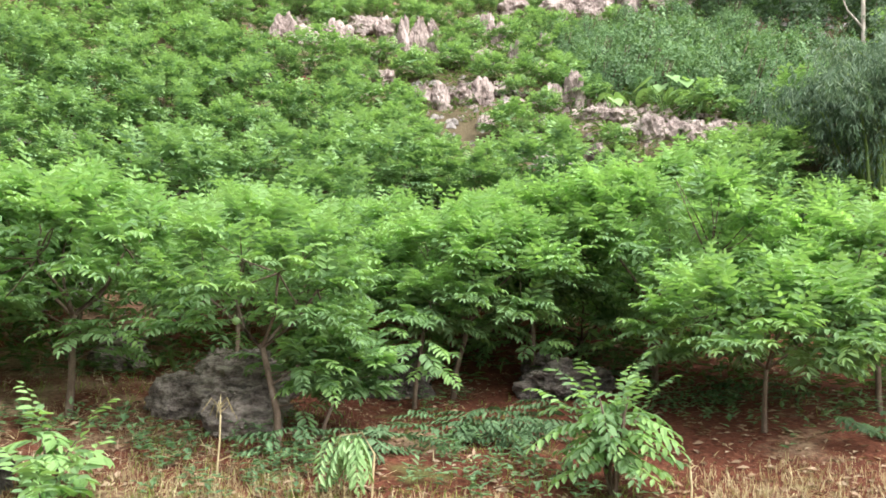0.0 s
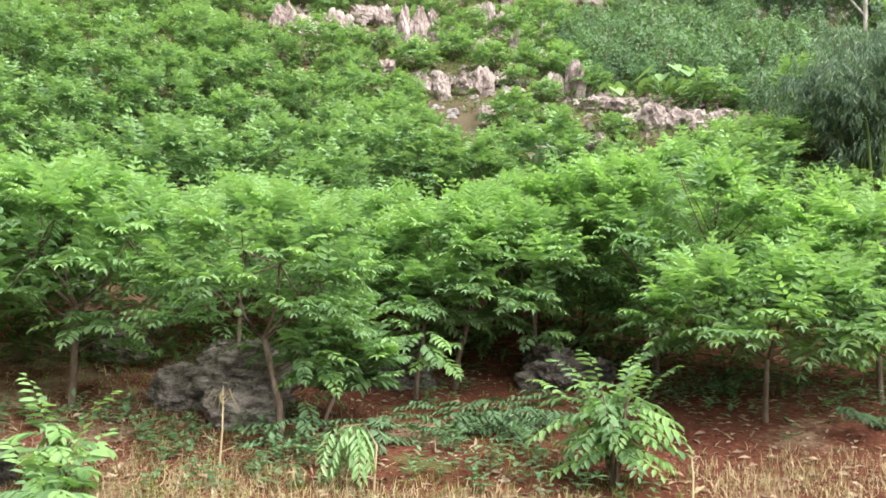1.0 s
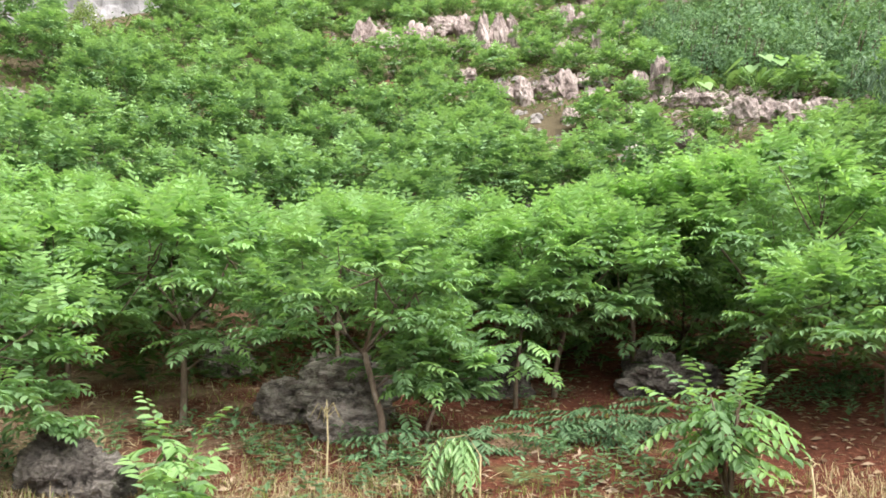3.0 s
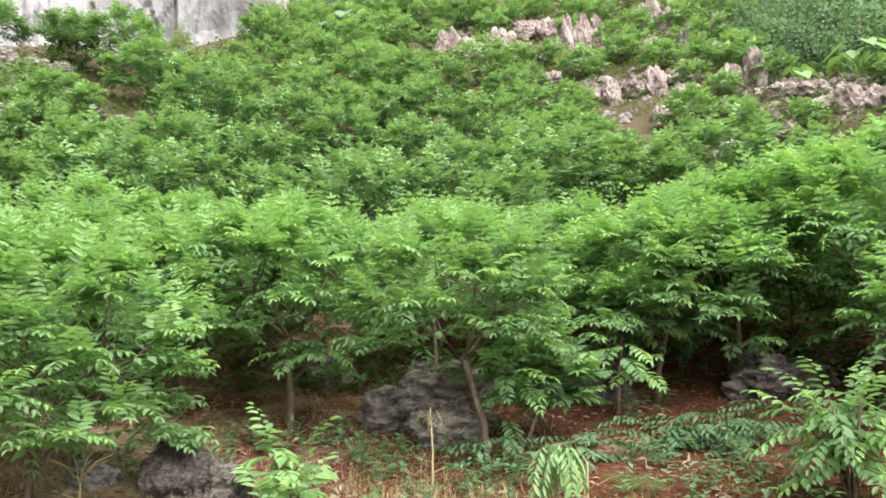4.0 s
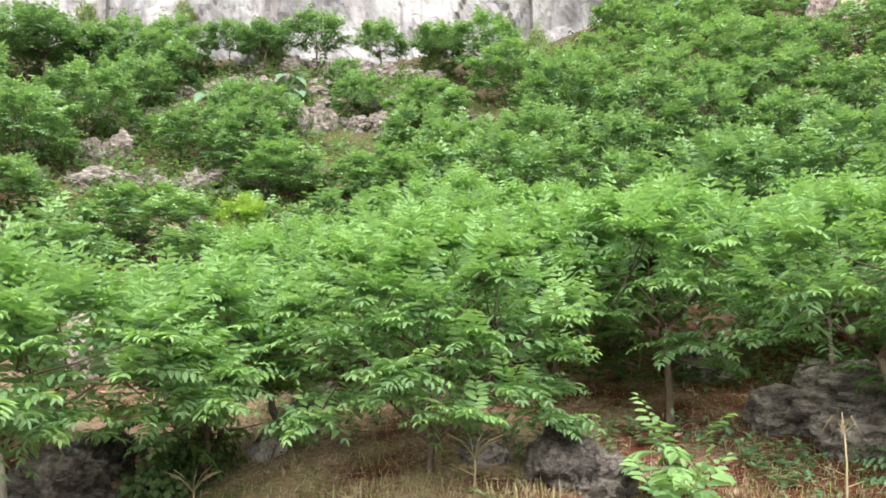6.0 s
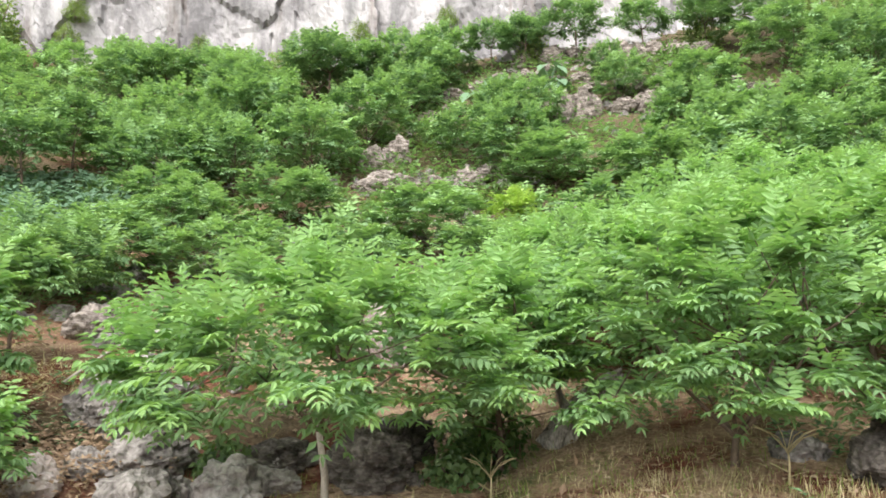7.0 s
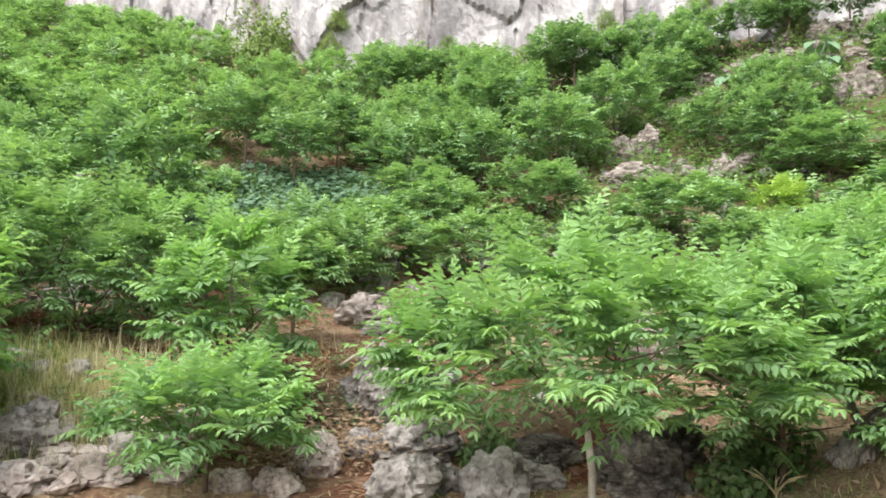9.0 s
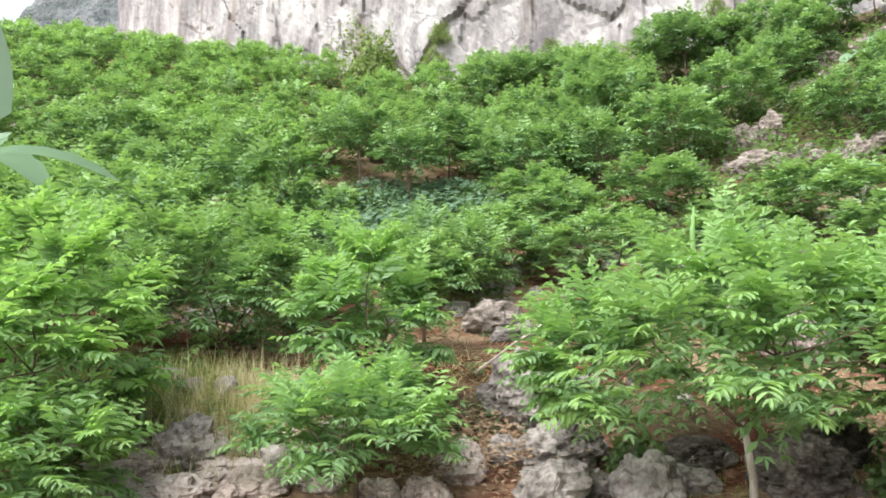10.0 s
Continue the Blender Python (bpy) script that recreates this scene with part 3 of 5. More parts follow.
def add_frond(cv, cf, mi, rng, start, d, ln, pairs, leaf_len, simple, young, droop, aspect):
    """One feathery shoot: leaves in opposite ranks along an arching twig, folded down from it, smaller towards both ends."""
    p, dirn, step = start.copy(), d.copy(), ln / pairs
    twist = rng.uniform(-0.3, 0.3)
    for j in range(pairs):
        u = (j + 0.5) / pairs
        dirn = (dirn + Vector((0, 0, -droop * (0.2 + 1.2 * u)))).normalized()
        p = p + dirn * step
        side = dirn.cross(Vector((0, 0, 1)))
        if side.length < 0.15:
            side = dirn.orthogonal()
        side.normalize()
        up = side.cross(dirn)
        side = (side + up * twist).normalized()
        size = leaf_len * (0.6 + 0.65 * math.sin(math.pi * min(u * 0.85 + 0.15, 1))) * rng.uniform(0.82, 1.15)
        fresh = 1 if young and u > 0.35 else 0
        for sgn in (1, -1):
            al = (dirn * rng.uniform(0.4, 0.75) + side * sgn + up * rng.uniform(-0.5, 0.2)).normalized()
            nrm = (up + side * sgn * rng.uniform(0.0, 0.5) + Vector((rng.uniform(-0.2, 0.2), rng.uniform(-0.2, 0.2), 0.3))).normalized()
            k = add_leaf(cv, cf, p, al, nrm, size, size * aspect, simple)
            mi.extend([fresh] * k)
    k = add_leaf(cv, cf, p, (dirn + Vector((0, 0, -0.2))).normalized(), up, leaf_len * 0.8, leaf_len * aspect * 0.7, simple)
    mi.extend([1 if young else 0] * k)


def make_tree(rng, height, width, stem, clumps, twigs, pairs, leaf_len, simple, lean=0.0, mats=None, label="bushy custard apple tree with drooping green leaves", pale_share=0.25, name="custard_apple_tree", aspect=0.41, sprays=0, bark=None):
    """A low orchard tree: short stem, spreading limbs, and a lobed crown of arching feathery shoots. Height and width in metres."""
    root = new(name)
    tv, tf, cv, cf, mi = [], [], [], [], []
    fork = Vector((lean * stem, rng.uniform(-0.05, 0.05), stem))
    pts = [Vector((0, 0, -0.25)), Vector((lean * stem * 0.2, 0.01, stem * 0.35)), fork]
    tr = 0.011 * height + 0.008
    tube(tv, tf, pts, [tr * 1.3, tr, tr * 0.8], 7)
    stem_faces = len(tf)
    low = stem * 0.9
    tall = height - low
    mid = Vector((lean * stem, 0, low + tall * 0.38))
    lobe = 0.62 * width / max(clumps, 1) ** 0.5
    limbs = []
    for k in range(5):
        a = k * 1.257 + rng.uniform(-0.4, 0.4)
        e = fork + Vector((math.cos(a) * width * 0.22, math.sin(a) * width * 0.22, tall * rng.uniform(0.25, 0.45)))
        tube(tv, tf, [fork - Vector((0, 0, 0.04)), fork.lerp(e, 0.5) + Vector((rng.uniform(-0.06, 0.06), rng.uniform(-0.06, 0.06), -0.05)), e], [tr * 0.6, tr * 0.45, tr * 0.3], 5 if not simple else 3)
        limbs.append(e)
    reach = min(lobe * 1.3, 0.44)
    for k in range(clumps):
        # lobes are spread over a dome, wide below and rounded on top
        zz = 1 - 1.45 * (k + 0.5) / clumps
        a = k * 2.39996 + rng.uniform(-0.35, 0.35)
        rad = math.sqrt(max(1 - max(zz, 0) ** 2, 0.03)) * rng.uniform(0.72, 1.0) * (1 + 0.35 * min(zz, 0))
        z = zz * (tall * 0.62 - reach * 0.5) if zz > 0 else zz * tall * 0.62
        c = mid + Vector((rad * math.cos(a) * (width / 2 - reach * 0.45), rad * math.sin(a) * (width / 2 - reach * 0.45), z * rng.uniform(0.85, 1.1)))
        c.z = max(c.z, low * 0.9 + 0.05)
        e = min(limbs + [fork], key=lambda q: (q - c).length)
        if (e - c).length > 0.05:
            tube(tv, tf, [e, e.lerp(c, 0.5) + Vector((rng.uniform(-0.05, 0.05), rng.uniform(-0.05, 0.05), -0.03)), c], [tr * 0.3, tr * 0.22, tr * 0.1], 4 if not simple else 3)
        out = Vector((c.x - mid.x, c.y - mid.y, 0)) / (width / 2)
        high = max(zz, 0)
        for _ in range(twigs):
            d = Vector((rng.gauss(0, 0.7), rng.gauss(0, 0.7), rng.gauss(0, 0.25))) + out * 0.7 + Vector((0, 0, 0.58 + 0.65 * high))
            if zz < -0.05:
                d.z = rng.uniform(0.0, 0.5)
            d.normalize()
            start = c + Vector((rng.gauss(0, 1), rng.gauss(0, 1), rng.gauss(0, 0.6))) * lobe * 0.16 - d * reach * 0.1
            # Paler leaves on tops and upturned shoots: young growth plus painted top light.
            add_frond(cv, cf, mi, rng, start, d, reach * rng.uniform(0.75, 1.25), pairs, leaf_len, simple, rng.random() < pale_share + 0.45 * zz + 0.8 * (d.z - 0.4), rng.uniform(0.35, 0.95) / pairs, aspect)
    # low side branches on the stem
    for _ in range(sprays):
        a, z = rng.uniform(0, 6.28), stem * rng.uniform(0.4, 0.9)
        out = Vector((math.cos(a), math.sin(a), 0))
        e = Vector((lean * z, 0, z)) + out * rng.uniform(0.25, 0.55) + Vector((0, 0, rng.uniform(0.0, 0.2)))
        tube(tv, tf, [Vector((lean * z * 0.7, 0, z)), e], [0.009, 0.005], 4)
        for _ in range(4):
            d = (out + Vector((rng.gauss(0, 0.7), rng.gauss(0, 0.7), rng.gauss(0.2, 0.25)))).normalized()
            add_frond(cv, cf, mi, rng, e + Vector((rng.gauss(0, 0.06), rng.gauss(0, 0.06), rng.gauss(0, 0.04))), d, 0.38, 9, leaf_len, simple, rng.random() < 0.25, 0.1, aspect)
    # shaded inner shoots
    for _ in range(int(clumps * twigs * 0.28)):
        a, e = rng.uniform(0, 6.28), 0.33 * width * math.sqrt(rng.random())
        q = Vector((e * math.cos(a), e * math.sin(a), rng.uniform(-0.25, 0.35) * tall)) + mid
        d = Vector((rng.gauss(0, 1), rng.gauss(0, 1), rng.gauss(0.2, 0.5))).normalized()
        add_frond(cv, cf, mi, rng, q, d, reach, max(pairs - 3, 4), leaf_len * 1.2, True, False, 0.1, aspect)
    part("trunk", mesh_of("trunk", tv, tf, [bark or BARK, BARK], [0] * stem_faces + [1] * (len(tf) - stem_faces), smooth=True), root)
    part("crown", mesh_of("crown", cv, cf, mats or [LEAF, LEAF_YOUNG], mi), root)
    return tagged(root, label, "tree", "orchard trees")


rng = random.Random(5)


def stand(ob, x, y, turn=0.0, scale=1.0, tall=1.0):
    ob.matrix_basis = Matrix.Translation((x, y, land(x, y))) @ Matrix.Rotation(turn, 4, "Z") @ Matrix.Diagonal((scale, scale, scale * tall, 1))
    return ob


# front row: x, y, height, width, stem, lean, clumps
PLACED = []
for x, y, h, w, stem, lean, n in [
    (-3.24, 7.16, 2.15, 2.0, 0.95, -0.05, 15), (-1.27, 6.61, 2.0, 1.9, 0.85, -0.25, 14), (0.14, 8.67, 2.0, 2.4, 0.85, 0.2, 17), (1.04, 9.12, 2.2, 2.1, 0.9, 0.0, 14),
    (2.41, 9.07, 2.5, 2.9, 0.9, 0.0, 20), (2.89, 7.25, 1.45, 2.3, 0.6, 0.05, 15), (4.25, 7.85, 2.0, 2.4, 0.7, 0.0, 15),
    (-4.2, 4.9, 1.85, 2.35, 0.24, 0.0, 27), (-5.98, 4.25, 1.75, 1.8, 0.7, 0.0, 13), (-6.02, 2.68, 1.7, 2.85, 0.6, 0.22, 20),
    (-6.86, 0.11, 0.95, 1.55, 0.25, 0.0, 9), (-7.9, 0.25, 1.65, 1.35, 0.7, 0.0, 8), (-7.3, -2.2, 1.9, 2.0, 0.3, 0.0, 15), (-6.55, -2.05, 0.85, 1.4, 0.15, 0.0, 7), (-12.4, 1.6, 1.3, 2.2, 0.25, 0.0, 13), (-9.6, 1.0, 1.2, 1.0, 0.6, 0.0, 7),
    (-10.0, -1.15, 1.55, 2.4, 0.2, 0.0, 18), (-0.25, 8.1, 1.3, 1.0, 0.8, 0.1, 6), (-1.0, 7.0, 1.0, 0.9, 0.35, 0.3, 6),
]:
    PLACED.append((x, y))
    stand(make_tree(rng, h * 1.04, w * 1.08, stem, int(n * (2.3 if w > 2.8 else 1.6)), 18, 7, 0.082 if x * x + y * y < 50 else 0.098, x * x + y * y > 90, lean, pale_share=0.6 if -6.1 < x < -6 or y < -1.5 else 0.42, sprays=10 if y < -1 else 5 if stem > 0.65 else 0, bark=PALE_BARK if w > 2.8 and y < 4 else None, mats=[LEAF_DEEP, LEAF_PALE] if x < -9 else None), x, y, rng.uniform(-0.4, 0.4))

# saplings by the verge
def make_sapling(rng, height, width, stems, leaf=0.105, fresh=0.42):
    """A young plant: a few thin stems from the foot, each carrying feathery side shoots."""
    root = new("custard_apple_sapling")
    cv, cf, mi = [], [], []
    for k in range(stems):
        tv, tf = [], []
        a = k * 2.4 + rng.uniform(-0.3, 0.3)
        out = Vector((math.cos(a), math.sin(a), 0)) * width * 0.28 * rng.uniform(0.3, 1.0)
        top = out + Vector((0, 0, height * rng.uniform(0.55, 0.85)))
        mid = top * 0.5 + Vector((0, 0, 0.06 * height)) - out * 0.15
        tube(tv, tf, [Vector((0, 0, -0.06)), mid, top], [0.013, 0.009, 0.005], 6)
        part("stem", mesh_of("stem", tv, tf, [BARK], smooth=True), root)
        add_shoot(cv, cf, mi, rng, top, (out * 0.8 + Vector((0, 0, 0.35))).normalized(), 0.36, 12, leaf, False, rng.random() < fresh + 0.2, 0.09, 0.5)
        for j in range(5):
            u = 0.3 + 0.16 * j
            p = mid.lerp(top, (u - 0.5) * 2) if u > 0.5 else mid * (u * 2)
            b = a + j * 2.3
            d = Vector((math.cos(b), math.sin(b), rng.uniform(0.15, 0.6))).normalized()
            add_shoot(cv, cf, mi, rng, p, d, width * rng.uniform(0.32, 0.46), 14, leaf, False, rng.random() < fresh, 0.07, 0.5)
    part("foliage", mesh_of("foliage", cv, cf, [LEAF, LEAF_YOUNG], mi), root)
    return tagged(root, "young custard apple sapling with feathery light green shoots", "sapling", "verge saplings")


for x, y, h, w, n, leaf, fresh in [(1.24, 5.77, 0.9, 1.1, 12, 0.1, 0.42), (-2.51, 5.35, 0.55, 0.75, 3, 0.115, 0.9), (-2.3, 4.85, 0.3, 0.9, 4, 0.125, 0.9)]:
    PLACED.append((x, y))
    stand(make_sapling(rng, h, w, n, leaf, fresh), x, y)

MIDDLE = [make_tree(rng, 1.85, 2.6, 0.3, 30, 13, 6, 0.108, True, rng.uniform(-0.1, 0.1), pale_share=0.42) for _ in range(3)]
RAISED = [make_tree(rng, 2.05, 2.5, 0.8, 30, 14, 6, 0.108, True, rng.uniform(-0.1, 0.1), pale_share=0.42) for _ in range(2)]
UMBRELLA = [make_tree(rng, 2.0, 2.1, 1.05, 14, 12, 5, 0.13, True, rng.uniform(-0.15, 0.15), mats=[LEAF_DEEP, LEAF_PALE], pale_share=0.1, aspect=0.5, label="small umbrella-shaped tree with a bare stem at the cliff foot") for _ in range(2)]
FAR = [make_tree(rng, 1.9, 2.4, 0.35, 22, 11, 5, 0.13, True, rng.uniform(-0.1, 0.1), mats=[LEAF_DEEP, LEAF_PALE], pale_share=0.3, aspect=0.5) for _ in range(5)]
used = set()


def plant(kinds, x, y, scale, tall=1.0):
    ob = rng.choice(kinds)
    m = Matrix.Translation((x, y, land(x, y))) @ Matrix.Rotation(rng.uniform(0, 6.28), 4, "Z") @ Matrix.Diagonal((scale, scale, scale * tall, 1))
    PLACED.append((x, y))
    if ob in used:
        return copy_at(ob, m)
    used.add(ob)
    ob.matrix_basis = m
    return ob


BACK = [make_tree(rng, 1.85, 2.2, 0.28, 16, 8, 4, 0.155, True, 0, mats=[LEAF_DEEP, LEAF_PALE], pale_share=0.3, aspect=0.52) for _ in range(4)]
LOW = [make_tree(rng, 0.95, 1.5, 0.12, 9, 7, 4, 0.15, True, 0, mats=[LEAF_DEEP, LEAF_PALE], pale_share=0.3, aspect=0.52) for _ in range(3)]
massed = []


def mass(kinds, x, y, scale, tall=1.0):
    """Note a tree for the one mesh that holds the countless far ones."""
    PLACED.append((x, y))
    massed.append((rng.choice(kinds), Matrix.Translation((x, y, land(x, y))) @ Matrix.Rotation(rng.uniform(0, 6.28), 4, "Z") @ Matrix.Diagonal((scale, scale, scale * tall, 1))))


def join_mass(name, label, category):
    """One mesh out of all the noted trees."""
    pool, vs, ts, ms, n = {}, [], [], [], 0
    for ob, m in massed:
        if ob not in pool:
            got = []
            for child in ob.children:
                me = child.data
                me.calc_loop_triangles()
                co, tri, mat = np.empty(len(me.vertices) * 3), np.empty(len(me.loop_triangles) * 3, dtype=np.int32), np.empty(len(me.loop_triangles), dtype=np.int32)
                me.vertices.foreach_get("co", co)
                me.loop_triangles.foreach_get("vertices", tri)
                me.loop_triangles.foreach_get("material_index", mat)
                got.append((co.reshape(-1, 3), tri.reshape(-1, 3), mat * 0 + 2 if child.name.startswith("trunk") else mat))
            pool[ob] = got
        a = np.array(m)
        for co, tri, mat in pool[ob]:
            vs.append(co @ a[:3, :3].T + a[:3, 3])
            ts.append(tri + n)
            ms.append(mat)
            n += len(co)
    me = bpy.data.meshes.new(name)
    me.from_pydata(np.concatenate(vs).tolist(), [], np.concatenate(ts).tolist())
    for mat in (LEAF_DEEP, LEAF_PALE, BARK):
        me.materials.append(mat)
    me.polygons.foreach_set("material_index", np.concatenate(ms))
    me.update()
    for ob in BACK + LOW + [q for q in MIDDLE + RAISED + UMBRELLA + FAR if q not in used]:
        for child in list(ob.children):
            bpy.data.objects.remove(child)
        bpy.data.objects.remove(ob)
    return tagged(new(name, me), label, category, kind="stuff")


# trees that stand clear of the rest: x, y, scale
for x, y, s in [(-21.3, 13.6, 1.0), (-20.6, 12.5, 0.85), (-22.1, 14.7, 1.0), (-22.7, 13.2, 1.1), (-23.3, 12.4, 1.0), (-15.6, -1.1, 1.2), (-14.3, 20.6, 1.1), (-24.5, 11.2, 1.15), (-27.6, 5.9, 1.1), (-23.5, 8.0, 1.0), (-16.9, 13.0, 0.7), (-15.7, 13.1, 0.7), (-17.9, 13.6, 0.5), (-15.1, 15.6, 0.65), (-16.7, 16.7, 0.5)]:
    plant(FAR, x, y, s, 1.1)
for x, y, s in [(-19.5, 16.0, 0.85), (-20.0, 16.3, 0.8), (-20.9, 15.8, 0.85), (-18.6, 17.4, 1.0), (-17.3, 19.0, 0.9), (-15.8, 20.1, 0.9), (-23.7, 11.3, 1.2), (-20.4, 2.2, 1.0), (-21.9, 1.1, 1.15), (-21.6, 3.4, 1.05), (-27.0, 7.0, 1.1), (-26.3, 8.2, 1.0)]:
    plant(UMBRELLA, x, y, s)
for x, y, s in [(-10.7, -2.7, 0.85), (-11.7, -0.2, 0.8), (-10.1, -4.1, 0.9), (-9.0, -3.4, 0.7)]:
    plant(MIDDLE, x, y, s)
for x, y, s in [(-4.7, 7.7, 1.0), (-6.1, 6.6, 0.95), (-2.3, 9.2, 0.95), (-4.2, 9.4, 1.0), (-6.4, 8.3, 1.0), (-7.7, 6.7, 0.9), (-0.5, 10.2, 1.0), (-2.6, 10.9, 1.0)]:
    plant(RAISED, x, y, s)


def headroom(x, y):
    """Height a tree may grow to: the orchard is low in front of the vine carpet and of the rock ledges."""
    r, az = math.hypot(x, y), heading(x, y)
    if 79 < az < 91 and r < 18.5:
        return 0.2 + 0.185 * max(18 - r, 0)
    if 37 < az < 57 and 16 < r < 24:
        return 0.35 + 0.33 * max(23 - r, 0)
    if 57 < az < 65 and 11 < r < 20:
        return 0.3 + 0.28 * max(18.4 - r, 0)
    return 9.0


# keep open: bare terrace, vine carpet, thicket and bamboo
OPEN = CLEAR + [(-11.4, 8.9, 0.9), (-14.2, 7.9, 0.7), (-6.6, 26.4, 1.3), (-5.0, 27.6, 1.5), (-3.6, 21.6, 1.0), (9.0, 29.0, 3.0), (12.5, 26.0, 3.0), (-14.3, 1.3, 1.1), (-16.0, 1.7, 1.2), (-16.6, 9.2, 1.3), (0.1, 22.8, 0.9), (5.4, 19.2, 0.9), (-1.1, 28.6, 1.0), (2.0, 18.2, 0.7), (-4.0, 22.0, 0.7), (-5.4, 28.4, 1.2), (-9.6, 0.6, 1.5), (-10.6, 1.6, 1.4), (-8.8, -1.0, 1.6), (-18.9, 1.9, 1.6), (-17.6, 2.4, 1.0), (6.5, 23.5, 3.0), (8.5, 25.5, 3.4), (7.5, 28.5, 3.5), (10.5, 24.0, 3.0), (8.2, 15.6, 2.2), (9.8, 17.5, 2.4), (-10.5, 4.6, 0.9), (-12.2, 9.5, 0.6), (-19.0, 14.4, 1.2), (-17.0, 14.9, 1.0), (-12.6, -2.0, 0.9), (-18.4, 16.0, 1.3), (-20.3, 14.9, 1.2), (-17.2, 17.8, 1.2), (-16.4, 18.9, 1.0), (-23.0, 10.6, 1.2), (-15.0, 0.3, 1.0), (-15.4, 8.6, 1.0)]
row, v = 0, -16.0
while v < 46:
    u = -48.0 + (row % 2) * 0.95
    while u < 26:
        x, y = u + rng.uniform(-0.45, 0.45), v + rng.uniform(-0.45, 0.45)
        u += 1.9
        r, az = math.hypot(x, y), heading(x, y)
        edge = min(lerp(az, CLIFF_LINE) - 1.6, 43 if az > 40 else 38)
        if not (-33 < az < 114 and 9.9 < r < edge):
            continue
        if az > 60 and r < 12.2 or az < -21.5 and 10.3 < r < 17:
            continue
        if min(math.hypot(x - a, y - b) for a, b in PLACED) < 1.35 or any(math.hypot(x - a, y - b) < q for a, b, q in OPEN):
            continue
        rocky = az < 8 and r > 20.5
        if rocky and rng.random() < 0.3:
            continue
        s = rng.uniform(0.5, 0.75) if rocky else rng.uniform(0.7, 1.0) if r > 24 else rng.uniform(0.8, 1.12)
        tall = 0.7 if (40 < az < 95 and 12.3 < r < 18.2) or (az < 6 and 15.5 < r < 23) else 1.0
        if 42 < az < 72 and r > 18.5 and rng.random() < 0.25:
            continue
        if r > 23.5:
            if 27 < az < 66 and r > lerp(az, CLIFF_LINE) - 4.5 and rng.random() < 0.55:
                continue
            mass(BACK, x, y, s * 1.03, 0.9)
        else:
            natural = (1.75 if r < 13.5 else 1.5) * s * tall
            if headroom(x, y) < 0.55 * natural:
                continue
            plant(MIDDLE if r < 13.5 and az < 58 else FAR, x, y, s, tall * min(1, headroom(x, y) / natural))
    v += 1.85
    row += 1


for _ in range(2600):
    az = rng.uniform(-32, 112)
    r = rng.uniform(12.5, 38)
    if r > lerp(az, CLIFF_LINE) - 1.2:
        continue
    x, y = spot(az, r)
    if min(math.hypot(x - a, y - b) for a, b in PLACED) < (1.1 if az < 12 else 1.25) or any(math.hypot(x - a, y - b) < q * (0.5 if az < 12 and r < 21 else 0.85) for a, b, q in OPEN):
        continue
    if az > 40 and rng.random() < 0.6:
        continue
    s = min(rng.uniform(0.6, 1.15), headroom(x, y) / 0.85)
    if s > 0.38:
        mass(LOW, x, y, s)
join_mass("upper_orchard", "dense rows of small green fruit trees high on the slope", "trees")


# ---- shrubs, vines and broad-leaved plants ----
def make_shrub(rng, w, h, count, leaf_len, mat, label, name="shrub", category="shrub", aspect=0.75, hang=0.5, kind="", stems=6, group=""):
    """A heap of leaves over a lumpy body of stems; the leaves face outward and overlap."""
    root = new(name)
    tv, tf, cv, cf = [], [], [], []
    off = Vector((rng.uniform(0, 90), rng.uniform(0, 90), 0))
    for k in range(stems):
        a = rng.uniform(0, 6.28)
        tube(tv, tf, [Vector((0.1 * w * math.cos(a), 0.1 * w * math.sin(a), -0.2)), Vector((0.22 * w * math.cos(a), 0.22 * w * math.sin(a), h * 0.4)), Vector((0.3 * w * math.cos(a + 0.3), 0.3 * w * math.sin(a + 0.3), h * 0.75))], [0.035, 0.025, 0.01], 5)
    for _ in range(count):
        a, zz = rng.uniform(0, 6.28), rng.uniform(-0.15, 1)
        rad = math.sqrt(max(1 - zz * zz, 0))
        n = Vector((rad * math.cos(a), rad * math.sin(a), zz))
        k = (1 + 0.55 * noise.fractal(n * 1.8 + off, 0.9, 2.0, 3) - 0.5 * abs(noise.noise(n * 4.5 + off))) * rng.uniform(0.84, 1.02)
        p = Vector((n.x * w / 2 * k, n.y * w / 2 * k, max(n.z, -0.1) * h * k))
        al = (Vector((rng.gauss(0, 1), rng.gauss(0, 1), rng.gauss(0, 1))) * 0.6 + n * 0.3 + Vector((0, 0, -hang))).normalized()
        s = leaf_len * rng.uniform(0.6, 1.2)
        add_leaf(cv, cf, p, al, n, s, s * aspect, True)
    part("woody_base", mesh_of("woody_base", tv, tf, [BARK], smooth=True), root)
    part("foliage", mesh_of("foliage", cv, cf, [mat]), root)
    return tagged(root, label, category, group, kind)


sr = random.Random(9)
VINES = [make_shrub(sr, 2.1, 1.6, 3200, 0.115, mt, "vine-smothered shrub heap on the rocky slope", "vine_thicket", "vine thicket", group="vine thickets") for mt in (IVY, LEAF_DEEP, IVY)]
